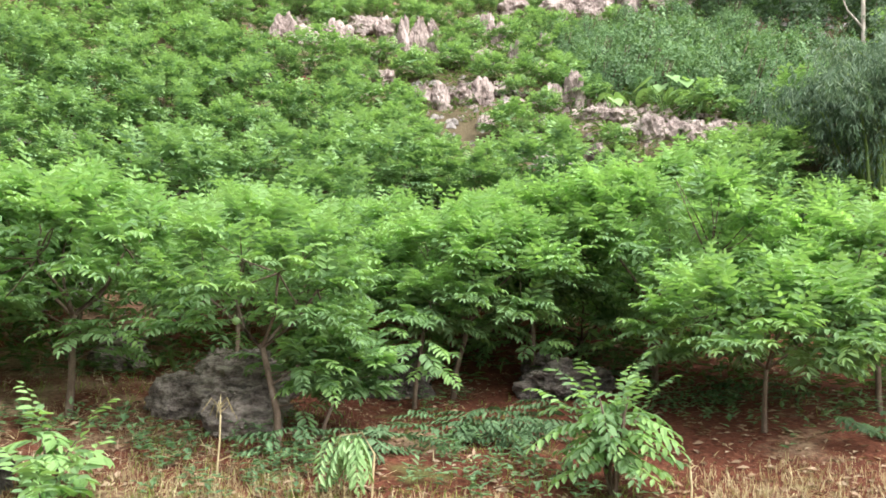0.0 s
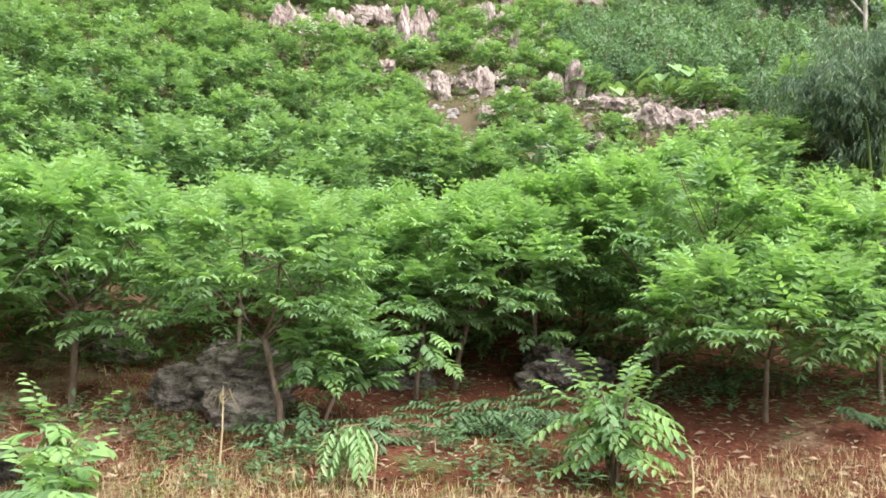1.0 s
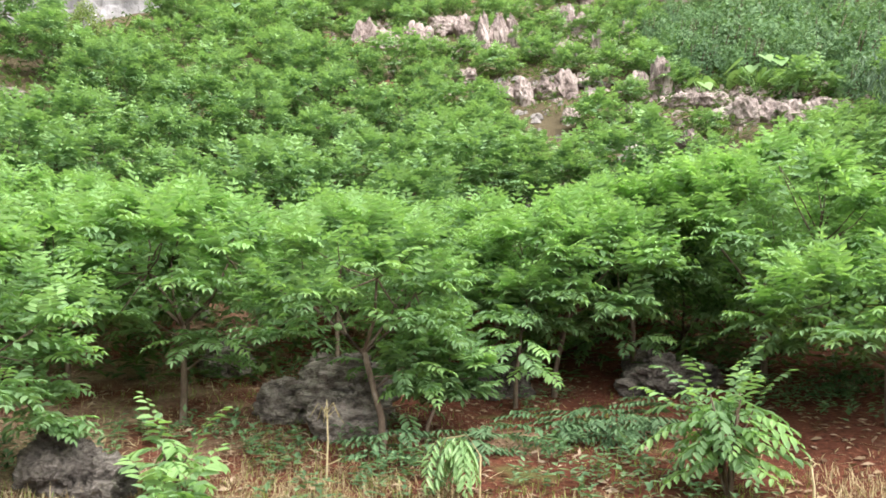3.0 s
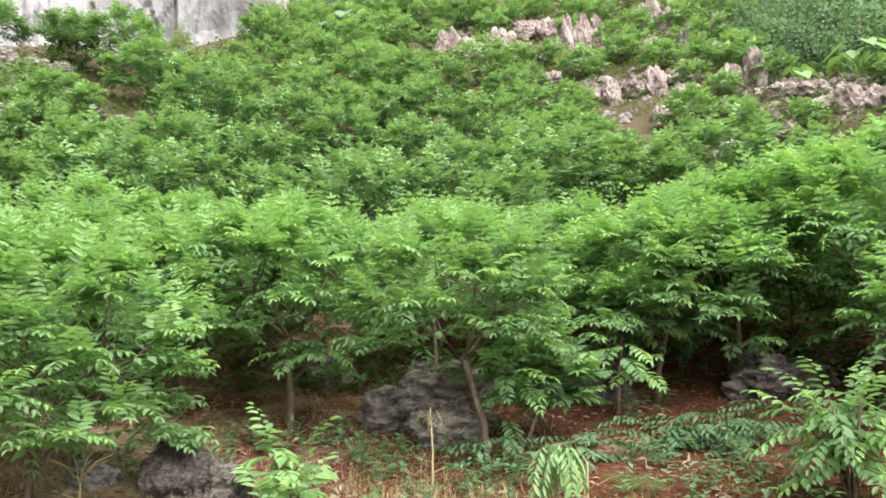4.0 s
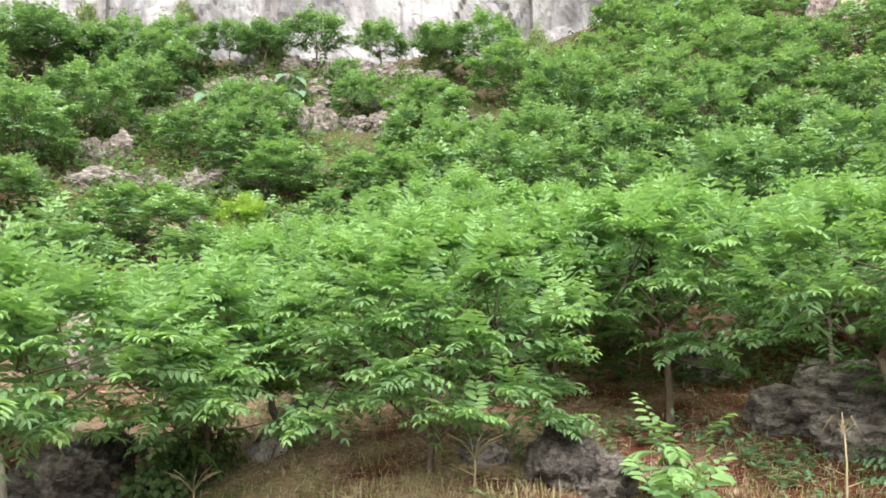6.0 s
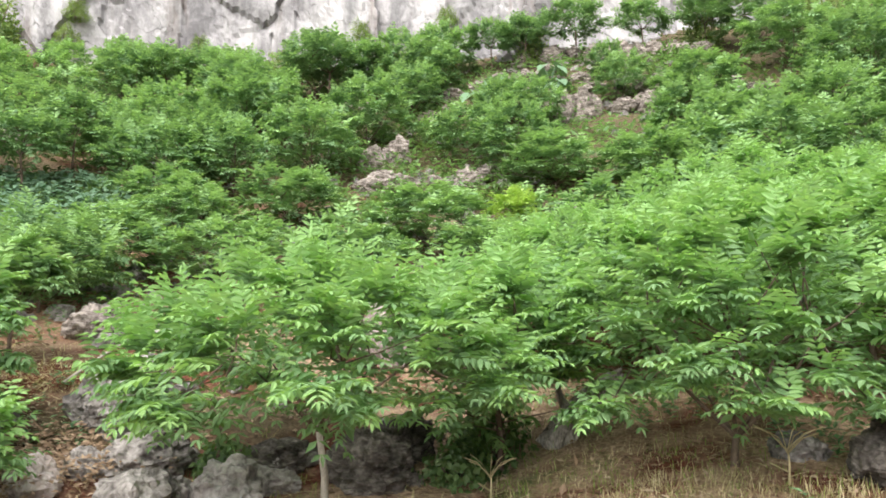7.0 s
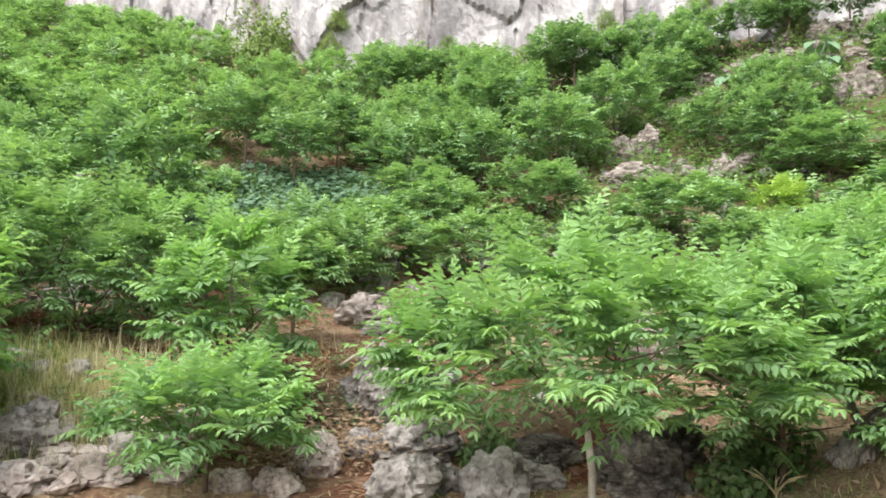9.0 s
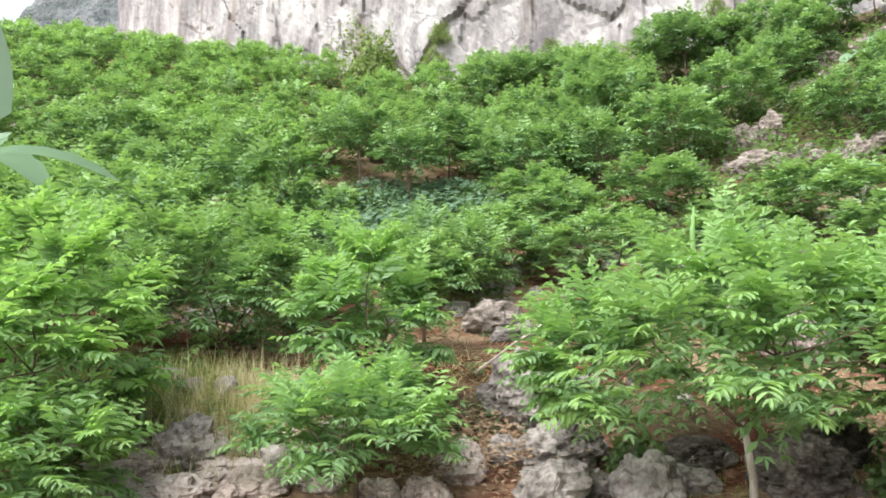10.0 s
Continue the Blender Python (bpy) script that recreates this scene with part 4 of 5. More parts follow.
for i, (x, y, s) in enumerate([(5.0, 23.6, 0.8), (6.2, 22.9, 0.9), (7.4, 22.2, 0.85), (8.6, 21.6, 0.9), (9.7, 20.9, 0.8), (4.6, 25.0, 0.8), (5.9, 24.6, 1.0), (7.2, 24.0, 1.1), (8.5, 23.3, 1.0), (9.8, 22.6, 0.95), (5.2, 26.3, 0.95), (6.6, 26.0, 1.15), (8.0, 25.3, 1.1),
                               (9.4, 24.6, 0.95), (10.9, 23.6, 0.8), (4.4, 27.6, 0.8), (5.8, 27.4, 1.0), (7.2, 27.1, 1.0), (8.8, 26.4, 0.8), (10.6, 25.4, 0.7), (11.6, 22.2, 0.7), (8.0, 20.4, 0.6), (9.0, 19.4, 0.6), (3.9, 29.4, 0.7), (5.4, 29.2, 0.8), (7.0, 29.0, 0.8), (8.6, 28.4, 0.8), (10.2, 27.4, 0.8), (10.8, 29.6, 0.8), (9.0, 30.6, 0.8), (7.2, 31.4, 0.7), (5.6, 31.6, 0.6), (12.4, 20.6, 0.8), (11.0, 19.6, 0.7)]):
    m = Matrix.Translation((x, y, land(x, y) - 0.1)) @ Matrix.Rotation(sr.uniform(0, 6), 4, "Z") @ Matrix.Scale(s, 4)
    if i < 3:
        VINES[i].matrix_basis = m
    else:
        copy_at(VINES[i % 3], m)

# vine carpet between the trees on the left flank
cv, cf = [], []
for _ in range(9500):
    a, q = sr.uniform(0, 6.28), math.sqrt(sr.random())
    x, y = -18.9 + 2.9 * q * math.cos(a), 1.7 + 2.7 * q * math.sin(a)
    z = land(x, y) + sr.uniform(0.05, 0.4) + 0.25 * fbm(x, y, 0.9)
    al = Vector((sr.gauss(0, 1), sr.gauss(0, 1), -0.4)).normalized()
    s = sr.uniform(0.1, 0.19)
    add_leaf(cv, cf, Vector((x, y, z)), al, Vector((0.4, -0.1, 1)), s, s * 0.9, True)
tagged(new("vine_carpet", mesh_of("vine_carpet", cv, cf, [VINE])), "dark green carpet of broad vine leaves on the slope", "vines", kind="stuff")

# dark woods above the thicket and on the crag's brow
WOODS = [make_shrub(sr, 4.2, 4.2, 2400, 0.32, DARK_LEAF, "dark evergreen tree at the top of the slope", "woodland_tree", "tree", 0.5, 0.5, "", 8, "dark woodland") for _ in range(2)]
for i, (x, y, s) in enumerate([(12.4, 27.4, 0.62), (13.8, 24.6, 0.6), (10.9, 30.4, 0.6), (15.2, 26.8, 0.75), (13.2, 30.2, 0.8), (11.6, 32.6, 0.8), (14.6, 30.6, 0.9), (17.2, 28.2, 0.9), (19.0, 25.0, 0.9), (13.4, 33.2, 0.9), (9.0, 36.5, 1.0), (17.0, 35.5, 1.3), (21.5, 32.5, 1.3), (5.5, 38.5, 0.9), (13.0, 38.5, 1.3)]):
    m = Matrix.Translation((x, y, land(x, y) - 0.2)) @ Matrix.Rotation(sr.uniform(0, 6), 4, "Z") @ Matrix.Scale(s, 4)
    if i < 2:
        WOODS[i].matrix_basis = m
    else:
        copy_at(WOODS[i % 2], m)
ob = make_shrub(sr, 2.9, 3.0, 3800, 0.17, OLIVE, "tall olive-green bush at the cliff foot", "bush", "bush", 0.55, 0.3)
x, y = spot(86.0, 33.6)
stand(ob, x, y)
for az, dr, s in [(60, 1.2, 0.45), (50, 1.2, 0.4), (38.5, 1.2, 0.5), (31, 1.3, 0.45), (68, 1.2, 0.4), (76, 1.3, 0.35), (56, 1.2, 0.35), (24, 1.5, 0.5)]:
    x, y = spot(az, lerp(az, CLIFF_LINE) - dr)
    q = copy_at(ob, Matrix.Translation((x, y, land(x, y) - 0.05)) @ Matrix.Rotation(sr.uniform(0, 6), 4, "Z") @ Matrix.Scale(s, 4))
    tagged(q, "small olive-green bush rooted at the cliff foot", "bush", "cliff-foot bushes")

for az, z, s in [(81.6, 13.0, 0.4), (81.0, 14.2, 0.34), (62.1, 12.4, 0.3), (56.0, 12.5, 0.26), (73.2, 12.9, 0.28)]:
    x, y = spot(az, lerp(az, CLIFF_LINE) + 0.1)
    q = copy_at(ob, Matrix.Translation((x, y, z - 0.3)) @ Matrix.Rotation(sr.uniform(0, 6), 4, "Z") @ Matrix.Diagonal((s, s, s * 0.8, 1)))
    tagged(q, "thin olive-green plant rooted in a cliff crack", "bush", "cliff plants")
for x, y, w, h in [(-6.25, 4.3, 0.9, 0.45), (-6.0, 3.85, 0.6, 0.35), (-6.6, 4.6, 0.8, 0.5), (-7.0, 2.3, 0.5, 0.3)]:
    stand(make_shrub(sr, w, h, 700, 0.07, UNDERGROWTH, "dark mat of ivy over the stones of the bank", "ivy_mat", "ivy", 0.8, 0.5, "", 4, "bank ivy"), x, y)

# yellow-leaved shrub
ob = make_tree(sr, 1.3, 1.4, 0.3, 11, 11, 6, 0.13, True, mats=[LEAF_YELLOW, LEAF_YELLOW], label="small shrub with yellow-green leaves among the trees")
stand(ob, -12.2, 9.5, 0.0, 0.72)


def make_bamboo(rng):
    root = new("bamboo_clump")
    for k in range(22):
        a, q = rng.uniform(0, 6.28), rng.uniform(0.1, 0.6)
        b = Vector((q * math.cos(a), q * math.sin(a), -0.2))
        out = Vector((math.cos(a), math.sin(a), 0)) * rng.uniform(0.35, 1.15)
        hh = rng.uniform(1.5, 2.95)
        pts = [b, b + out * 0.12 + Vector((0, 0, hh * 0.45)), b + out * 0.5 + Vector((0, 0, hh * 0.85)), b + out * 1.0 + Vector((0, 0, hh * 0.98)), b + out * 1.45 + Vector((0, 0, hh * 0.86))]
        tv, tf = [], []
        tube(tv, tf, pts, [0.035, 0.03, 0.02, 0.012, 0.005], 6)
        culm = part("culm", mesh_of("culm", tv, tf, [OLIVE], smooth=True), root)
        cv, cf = [], []
        for _ in range(60):
            u = 0.5 + 3.5 * rng.random() ** 0.7
            i = min(int(u), 3)
            p = pts[i].lerp(pts[i + 1], u - i)
            tip = p + Vector((rng.gauss(0, 0.28), rng.gauss(0, 0.28), rng.gauss(0.0, 0.2)))
            for _ in range(9):
                al = Vector((rng.gauss(0, 0.55) + 0.3 * (tip.x - p.x), rng.gauss(0, 0.55) + 0.3 * (tip.y - p.y), -0.75)).normalized()
                q = tip + Vector((rng.gauss(0, 0.05), rng.gauss(0, 0.05), rng.gauss(0, 0.05)))
                k = rng.uniform(0.12, 0.22)
                add_leaf(cv, cf, q, al, Vector((rng.gauss(0, 0.6), rng.gauss(0, 0.6), 1)), k, k * 0.17, True)
        part("leaves", mesh_of("leaves", cv, cf, [BAMBOO]), culm)
    return tagged(root, "dense dark clump of bamboo with drooping grey-green leaves", "bamboo")


stand(make_bamboo(random.Random(3)), 8.2, 14.9, 0.0, 1.0)
stand(make_bamboo(random.Random(8)), 9.3, 15.2, 2.0, 1.0)
stand(make_bamboo(random.Random(4)), 10.6, 17.2, 1.0, 0.9)


def make_dead_tree(rng):
    root = new("dead_tree")
    tv, tf = [], []
    tube(tv, tf, [Vector((0, 0, -0.3)), Vector((0.05, 0, 2.2)), Vector((-0.05, 0.05, 4.5)), Vector((0.1, 0, 7))], [0.07, 0.06, 0.045, 0.02], 8)
    part("trunk", mesh_of("trunk", tv, tf, [PALE_BARK], smooth=True), root)
    for z, dx in [(0.75, -0.8), (1.5, 0.6), (2.6, -0.7), (3.7, 0.5)]:
        bv, bf = [], []
        tube(bv, bf, [Vector((0.02, 0, z)), Vector((dx * 0.5, 0.1, z + 0.6)), Vector((dx, 0.15, z + 1.8))], [0.04, 0.028, 0.012], 6)
        part("branch", mesh_of("branch", bv, bf, [PALE_BARK], smooth=True), root)
    return tagged(root, "pale bare dead tree above the bamboo", "tree")


stand(make_dead_tree(rr), 12.55, 23.5)


def make_broad_plant(rng, leaves, size, height, label, mat=BROAD, name="taro_plant"):
    """Heart-shaped leaves on long stalks."""
    root = new(name)
    for k in range(leaves):
        a = k * 2.4 + rng.uniform(-0.3, 0.3)
        out = Vector((math.cos(a), math.sin(a), 0))
        tip = out * height * rng.uniform(0.3, 0.7) + Vector((0, 0, height * rng.uniform(0.6, 1.05)))
        tv, tf = [], []
        tube(tv, tf, [Vector((0, 0, -0.05)), tip * 0.5 + Vector((0, 0, 0.12 * height)), tip], [0.02, 0.015, 0.01], 5)
        st = part("stalk", mesh_of("stalk", tv, tf, [mat], smooth=True), root)
        s = size * rng.uniform(0.7, 1.15)
        al, side = (out * 0.8 + Vector((0, 0, -0.55))).normalized(), Vector((-out.y, out.x, 0))
        nrm = side.cross(al) * -1
        outline = [(-0.28, 0.22), (-0.2, 0.42), (0.05, 0.5), (0.35, 0.42), (0.7, 0.2), (1.0, 0.0)]
        vs = [tip + Vector((0, 0, 0))]
        ring = [(u, w) for u, w in outline] + [(u, -w) for u, w in reversed(outline[:-1])]
        for u, w in ring:
            vs.append(tip + al * (u * s) + side * (w * s) + nrm * (0.12 * s * (abs(w) * 1.6 - u * u * 0.8)))
        fs = [(0, i, i + 1) for i in range(1, len(ring))]
        part("leaf", mesh_of("leaf", vs, fs, [mat], smooth=True), st)
    return tagged(root, label, "plant", "broad-leaved plants")


TARO_LABEL = "clump of large pale heart-shaped leaves"
for x, y, n, s, h in [(6.0, 21.6, 8, 0.42, 0.9), (6.5, 21.4, 6, 0.4, 0.8), (4.6, 22.0, 4, 0.35, 0.5), (-19.2, 14.6, 6, 0.42, 0.5), (-17.0, 15.0, 8, 0.36, 0.5), (-17.6, 15.3, 5, 0.4, 0.6), (-19.3, 13.9, 3, 0.42, 0.5), (-10.1, 29.0, 7, 0.6, 1.2), (-9.2, 29.6, 6, 0.55, 1.0), (-11.2, 28.8, 6, 0.5, 1.0)]:
    stand(make_broad_plant(rr, n, s * 1.2, h, TARO_LABEL, LEAF_PALE if x > 0 else BROAD), x, y)


def make_banana(rng, height, leaves, length, label, spear=True, upright=False):
    root = new("banana_plant")
    tv, tf = [], []
    stem = height * 0.55
    tube(tv, tf, [Vector((0, 0, -0.1)), Vector((0.02, 0, stem * 0.5)), Vector((0, 0, stem))], [0.09 * height / 2, 0.075 * height / 2, 0.05 * height / 2], 9)
    part("stem", mesh_of("stem", tv, tf, [GRASS], smooth=True), root)
    for k in range(leaves):
        a = k * 2.4 + rng.uniform(-0.2, 0.2)
        out, up = Vector((math.cos(a), math.sin(a), 0)), Vector((0, 0, 1))
        side = Vector((-out.y, out.x, 0))
        vs, fs = [], []
        n = 12
        for i in range(n + 1):
            u = i / n
            c = Vector((0, 0, stem)) + out * (length * (0.15 * u + 0.75 * u * u ** 0.3)) + up * (length * (0.4 * u - 0.45 * u * u))
            w = length * 0.15 * (max(math.sin(min(u * 0.93 + 0.06, 1) * math.pi), 0.02) ** 0.6 if u > 0.12 else 0.06)
            w *= rng.uniform(0.86, 1.05)
            vs += [c + side * w + up * (w * 0.25), c, c - side * w + up * (w * 0.25)]
        for i in range(n):
            b = i * 3
            fs += [(b, b + 1, b + 4, b + 3), (b + 1, b + 2, b + 5, b + 4)]
        part("leaf", mesh_of("leaf", vs, fs, [BANANA], smooth=True), root)
    if upright:
        vs, fs = [], []
        for i in range(13):
            u = i / 12
            c = Vector((0.06 * math.sin(u * 3), 0, stem - 0.1 + length * 1.3 * u))
            w = length * 0.15 * max(math.sin(min(u * 1.1 + 0.02, 1) * math.pi), 0.05) ** 0.6 if u > 0.3 else 0.02
            vs += [c + Vector((w, 0.3 * w, 0)), c, c + Vector((-w, 0.3 * w, 0))]
        for i in range(12):
            b = i * 3
            fs += [(b, b + 1, b + 4, b + 3), (b + 1, b + 2, b + 5, b + 4)]
        part("upright_leaf", mesh_of("upright_leaf", vs, fs, [BANANA], smooth=True), root)
    if spear:
        tv, tf = [], []
        tube(tv, tf, [Vector((0, 0, stem)), Vector((0.02, 0, stem + height * 0.3)), Vector((0.05, 0.02, stem + height * 0.55))], [0.03, 0.035, 0.012], 7)
        part("rolled_leaf", mesh_of("rolled_leaf", tv, tf, [LEAF_YOUNG], smooth=True), root)
    return tagged(root, label, "banana plant")


stand(make_banana(rr, 1.35, 6, 0.9, "young banana plant with an upright rolled leaf"), -10.5, 4.6)
x, y = spot(109.8, 8.8)
stand(make_banana(rr, 3.75, 5, 1.3, "tall banana plant with broad arching leaves", False, True), x, y, 1.92)

# ---- loose things by the verge ----
def make_log():
    """A split, weathered stump: ridged along the grain, flared at the foot and broken off at the top."""
    root = new("log")
    spine = [Vector((0, 0, -0.05)), Vector((0.1, 0.02, 0.14)), Vector((0.24, 0.05, 0.34)), Vector((0.42, 0.03, 0.52)), Vector((0.62, 0.01, 0.68)), Vector((0.76, 0, 0.78))]
    radii, sides, vs, fs = [0.19, 0.15, 0.125, 0.115, 0.1, 0.06], 22, [], []
    for i, (p, q) in enumerate(zip(spine, radii)):
        d = (spine[min(i + 1, 5)] - spine[max(i - 1, 0)]).normalized()
        u = Vector((0, 1, 0))
        w = d.cross(u).normalized()
        for k in range(sides):
            a = 2 * math.pi * k / sides
            g = q * (1 + 0.3 * noise.noise(Vector((math.cos(a) * 2.2, math.sin(a) * 2.2, i * 0.35))) + 0.16 * (1 if k % 3 == 0 else -0.5))
            vs.append(p + g * (math.cos(a) * u + math.sin(a) * w) + d * (0.12 * noise.noise(Vector((k * 1.7, 0.3, 0))) if i == 5 else 0))
    for i in range(5):
        for k in range(sides):
            a, b = i * sides + k, i * sides + (k + 1) % sides
            fs.append((a, b, b + sides, a + sides))
    fs.append(tuple(5 * sides + k for k in range(sides)))
    part("wood", mesh_of("wood", vs, fs, [DEAD_WOOD]), root)
    bv, bf = [], []
    tube(bv, bf, [Vector((0.2, 0.05, 0.3)), Vector((0.08, 0.1, 0.5)), Vector((0.05, 0.12, 0.62))], [0.06, 0.045, 0.03], 8)
    part("branch_stub", mesh_of("branch_stub", bv, bf, [DEAD_WOOD]), root)
    return tagged(root, "weathered grey dead trunk leaning under the trees", "log")


stand(make_log(), -6.05, 4.9, 0.75, 0.8)


def make_stick():
    tv, tf = [], []
    tube(tv, tf, [Vector((0, 0, 0)), Vector((0.35, 0, 0.25)), Vector((0.75, 0.02, 0.5))], [0.013, 0.012, 0.009], 6)
    return tagged(new("stick", mesh_of("stick", tv, tf, [PALE_BARK], smooth=True)), "pale dry stick propped on a rock", "stick")


st = make_stick()
st.matrix_basis = Matrix.Translation((-8.55, 1.35, land(-8.55, 1.35) + 0.12)) @ Matrix.Rotation(1.2, 4, "Z")


def blade(cv, cf, p, d, ln, w, bend):
    side = d.cross(Vector((0, 0, 1)))
    side = side.normalized() if side.length > 0.05 else Vector((1, 0, 0))
    b = len(cv)
    m, t = p + d * ln * 0.55, p + d * ln + Vector((side.y, -side.x, 0)) * bend - Vector((0, 0, abs(bend) * 0.5))
    cv += [p - side * w, p + side * w, m - side * w * 0.8, m + side * w * 0.8, t]
    cf += [(b, b + 1, b + 3, b + 2), (b + 2, b + 3, b + 4)]


def make_dry_plant(h, arms, arm_len, label, name="dry_stalk", hang=0.3, mat=STRAW):
    root = new(name)
    tv, tf = [], []
    tube(tv, tf, [Vector((0, 0, -0.03)), Vector((0.01, 0, h * 0.5)), Vector((0, 0.01, h))], [0.009, 0.007, 0.005], 6)
    part("stem", mesh_of("stem", tv, tf, [mat], smooth=True), root)
    for k in range(arms):
        a = k * 2.4
        out = Vector((math.cos(a), math.sin(a), 0))
        bv, bf = [], []
        b = Vector((0, 0, h * (0.86 + 0.14 * k / arms)))
        tube(bv, bf, [b, b + out * arm_len * 0.5 + Vector((0, 0, arm_len * 0.5)), b + out * arm_len + Vector((0, 0, arm_len * (0.6 - hang)))], [0.0048, 0.0042, 0.0032], 5)
        part("tassel", mesh_of("tassel", bv, bf, [mat], smooth=True), root)
    for z, a in [(h * 0.2, 0.5), (h * 0.35, 3.4)]:
        cv, cf = [], []
        blade(cv, cf, Vector((0, 0, z)), Vector((math.cos(a), math.sin(a), 0.4)).normalized(), 0.22, 0.016, 0.08)
        part("leaf", mesh_of("leaf", cv, cf, [mat]), root)
    return tagged(root, label, "dry plant")


stand(make_dry_plant(0.52, 7, 0.13, "dry brown maize stalk with a drooping tassel", hang=0.9), -1.58, 5.9)
stand(make_dry_plant(0.22, 9, 0.22, "small bleached dry seed head", hang=-0.1), -3.76, 4.85)
stand(make_dry_plant(0.18, 9, 0.2, "small bleached dry seed head", hang=-0.1), -5.45, 3.75)
stand(make_dry_plant(0.34, 5, 0.05, "grey fluffy dry weed", hang=0.2), 1.68, 5.45)


def make_wilted_maize(rng):
    """A broken stem bent over, with broad wilted leaves hanging from it."""
    root = new("wilted_plant")
    tv, tf = [], []
    tube(tv, tf, [Vector((0.16, 0, -0.05)), Vector((0.17, 0, 0.3)), Vector((0.08, 0, 0.44)), Vector((-0.06, 0, 0.42)), Vector((-0.1, 0, 0.34))], [0.008, 0.0075, 0.007, 0.006, 0.005], 6)
    part("stem", mesh_of("stem", tv, tf, [STRAW], smooth=True), root)
    cv, cf = [], []
    for k in range(15):
        a = k * 2.4
        d = Vector((math.cos(a) * 0.75, math.sin(a) * 0.75, -0.35)).normalized()
        at = Vector((rng.uniform(-0.12, 0.06), rng.uniform(-0.03, 0.03), rng.uniform(0.38, 0.45)))
        add_shoot(cv, cf, [], rng, at, d, rng.uniform(0.28, 0.4), 15, 0.1, False, False, 0.13, 0.3)
    part("leaves", mesh_of("leaves", cv, cf, [WILTED]), root)
    return tagged(root, "broken plant with wilted pale green leaves", "plant")


stand(make_wilted_maize(rr), -0.6, 5.6)

# pruned branches lying on the soil
for x, y, w, n in [(0.45, 7.2, 1.25, 95), (-0.5, 6.75, 0.6, 34), (2.9, 8.3, 1.2, 26), (3.6, 6.9, 0.9, 16), (-1.2, 6.5, 0.5, 12), (1.1, 7.7, 0.8, 20)]:
    cv, cf, mi = [], [], []
    for _ in range(n):
        p = Vector((sr.gauss(0, w * 0.25), sr.gauss(0, w * 0.14), 0))
        p.z = land(x + p.x, y + p.y) - land(x, y) + sr.uniform(0.02, 0.24)
        a = sr.uniform(0, 6.28)
        add_shoot(cv, cf, mi, sr, p, Vector((math.cos(a), math.sin(a), 0.12)).normalized(), 0.34, 13, 0.085, False, False, 0.03)
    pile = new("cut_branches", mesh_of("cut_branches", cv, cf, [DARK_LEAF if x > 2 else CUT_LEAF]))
    pile.location = (x, y, land(x, y))
    tagged(pile, "heap of pruned leafy shoots lying on red soil", "cut branches", "pruned shoots", "stuff")

# ---- small finds ----
def make_fruit(parent, at):
    """A knobbly pale green fruit on its tree, given in the world."""
    bm = bmesh.new()
    bmesh.ops.create_icosphere(bm, subdivisions=3, radius=0.03)
    for v in bm.verts:
        v.co *= 1 + 0.10 * math.sin(v.co.z * 260) * math.sin(math.atan2(v.co.y, v.co.x) * 8)
    me = bpy.data.meshes.new("fruit")
    bm.to_mesh(me)
    bm.free()
    me.materials.append(WILTED)
    f = part("fruit", me, parent, "pale green knobbly fruit")
    f.matrix_parent_inverse = parent.matrix_basis.inverted()
    f.matrix_basis = Matrix.Translation(at)


front = [o for o in scene.objects if o.name.startswith("custard_apple_tree") and o.parent is None]
for at in [(-1.55, 6.1, 1.55), (-1.18, 6.15, 1.55)]:
    make_fruit(min(front, key=lambda o: (o.matrix_basis.translation.xy - Vector(at[:2])).length), at)

set_down(make_rock(rr, "stone", 0.34, 0.24, 0.2, GREY_ROCK, "pale grey stone on dry litter", "stone", "loose stones", 4), -4.0, 5.35, 0.02, 0.3)


def make_scrap():
    bm = bmesh.new()
    bmesh.ops.create_grid(bm, x_segments=8, y_segments=6, size=0.5)
    for v in bm.verts:
        v.co = Vector((v.co.x * 0.16, v.co.y * 0.11, 0.03 * noise.noise(v.co * 5) + 0.03))
    me = bpy.data.meshes.new("plastic_scrap")
    bm.to_mesh(me)
    bm.free()
    me.materials.append(PLASTIC)
    return tagged(new("plastic_scrap", me), "crumpled scrap of white plastic on the bank", "litter")


PLASTIC = rough("white_plastic", [(0.3, (0.7, 0.7, 0.7)), (0.7, (0.82, 0.82, 0.82))], 20, bump=0.4, size=0.01, roughness=0.4)
stand(make_scrap(), -7.65, -1.75)


def make_pole():
    tv, tf = [], []
    tube(tv, tf, [Vector((0, 0, -0.3)), Vector((0.02, 0, 1.5)), Vector((0, 0.02, 3.2))], [0.05, 0.045, 0.035], 7)
    return tagged(new("pole", mesh_of("pole", tv, tf, [BARK], smooth=True)), "thin dark wooden pole standing on the upper slope", "pole")


stand(make_pole(), -1.0, 34.4)

# ---- ground cover ----
gr = random.Random(14)


def scatter(name, label, category, mat, count, place, make):
    cv, cf = [], []
    while count > 0:
        x, y = place()
        if make(cv, cf, x, y):
            count -= 1
    return tagged(new(name, mesh_of(name, cv, cf, [mat])), label, category, kind="stuff")


def verge():
    return spot(gr.uniform(-38, 118), 4.2 + 5.2 * gr.random() ** 1.5)


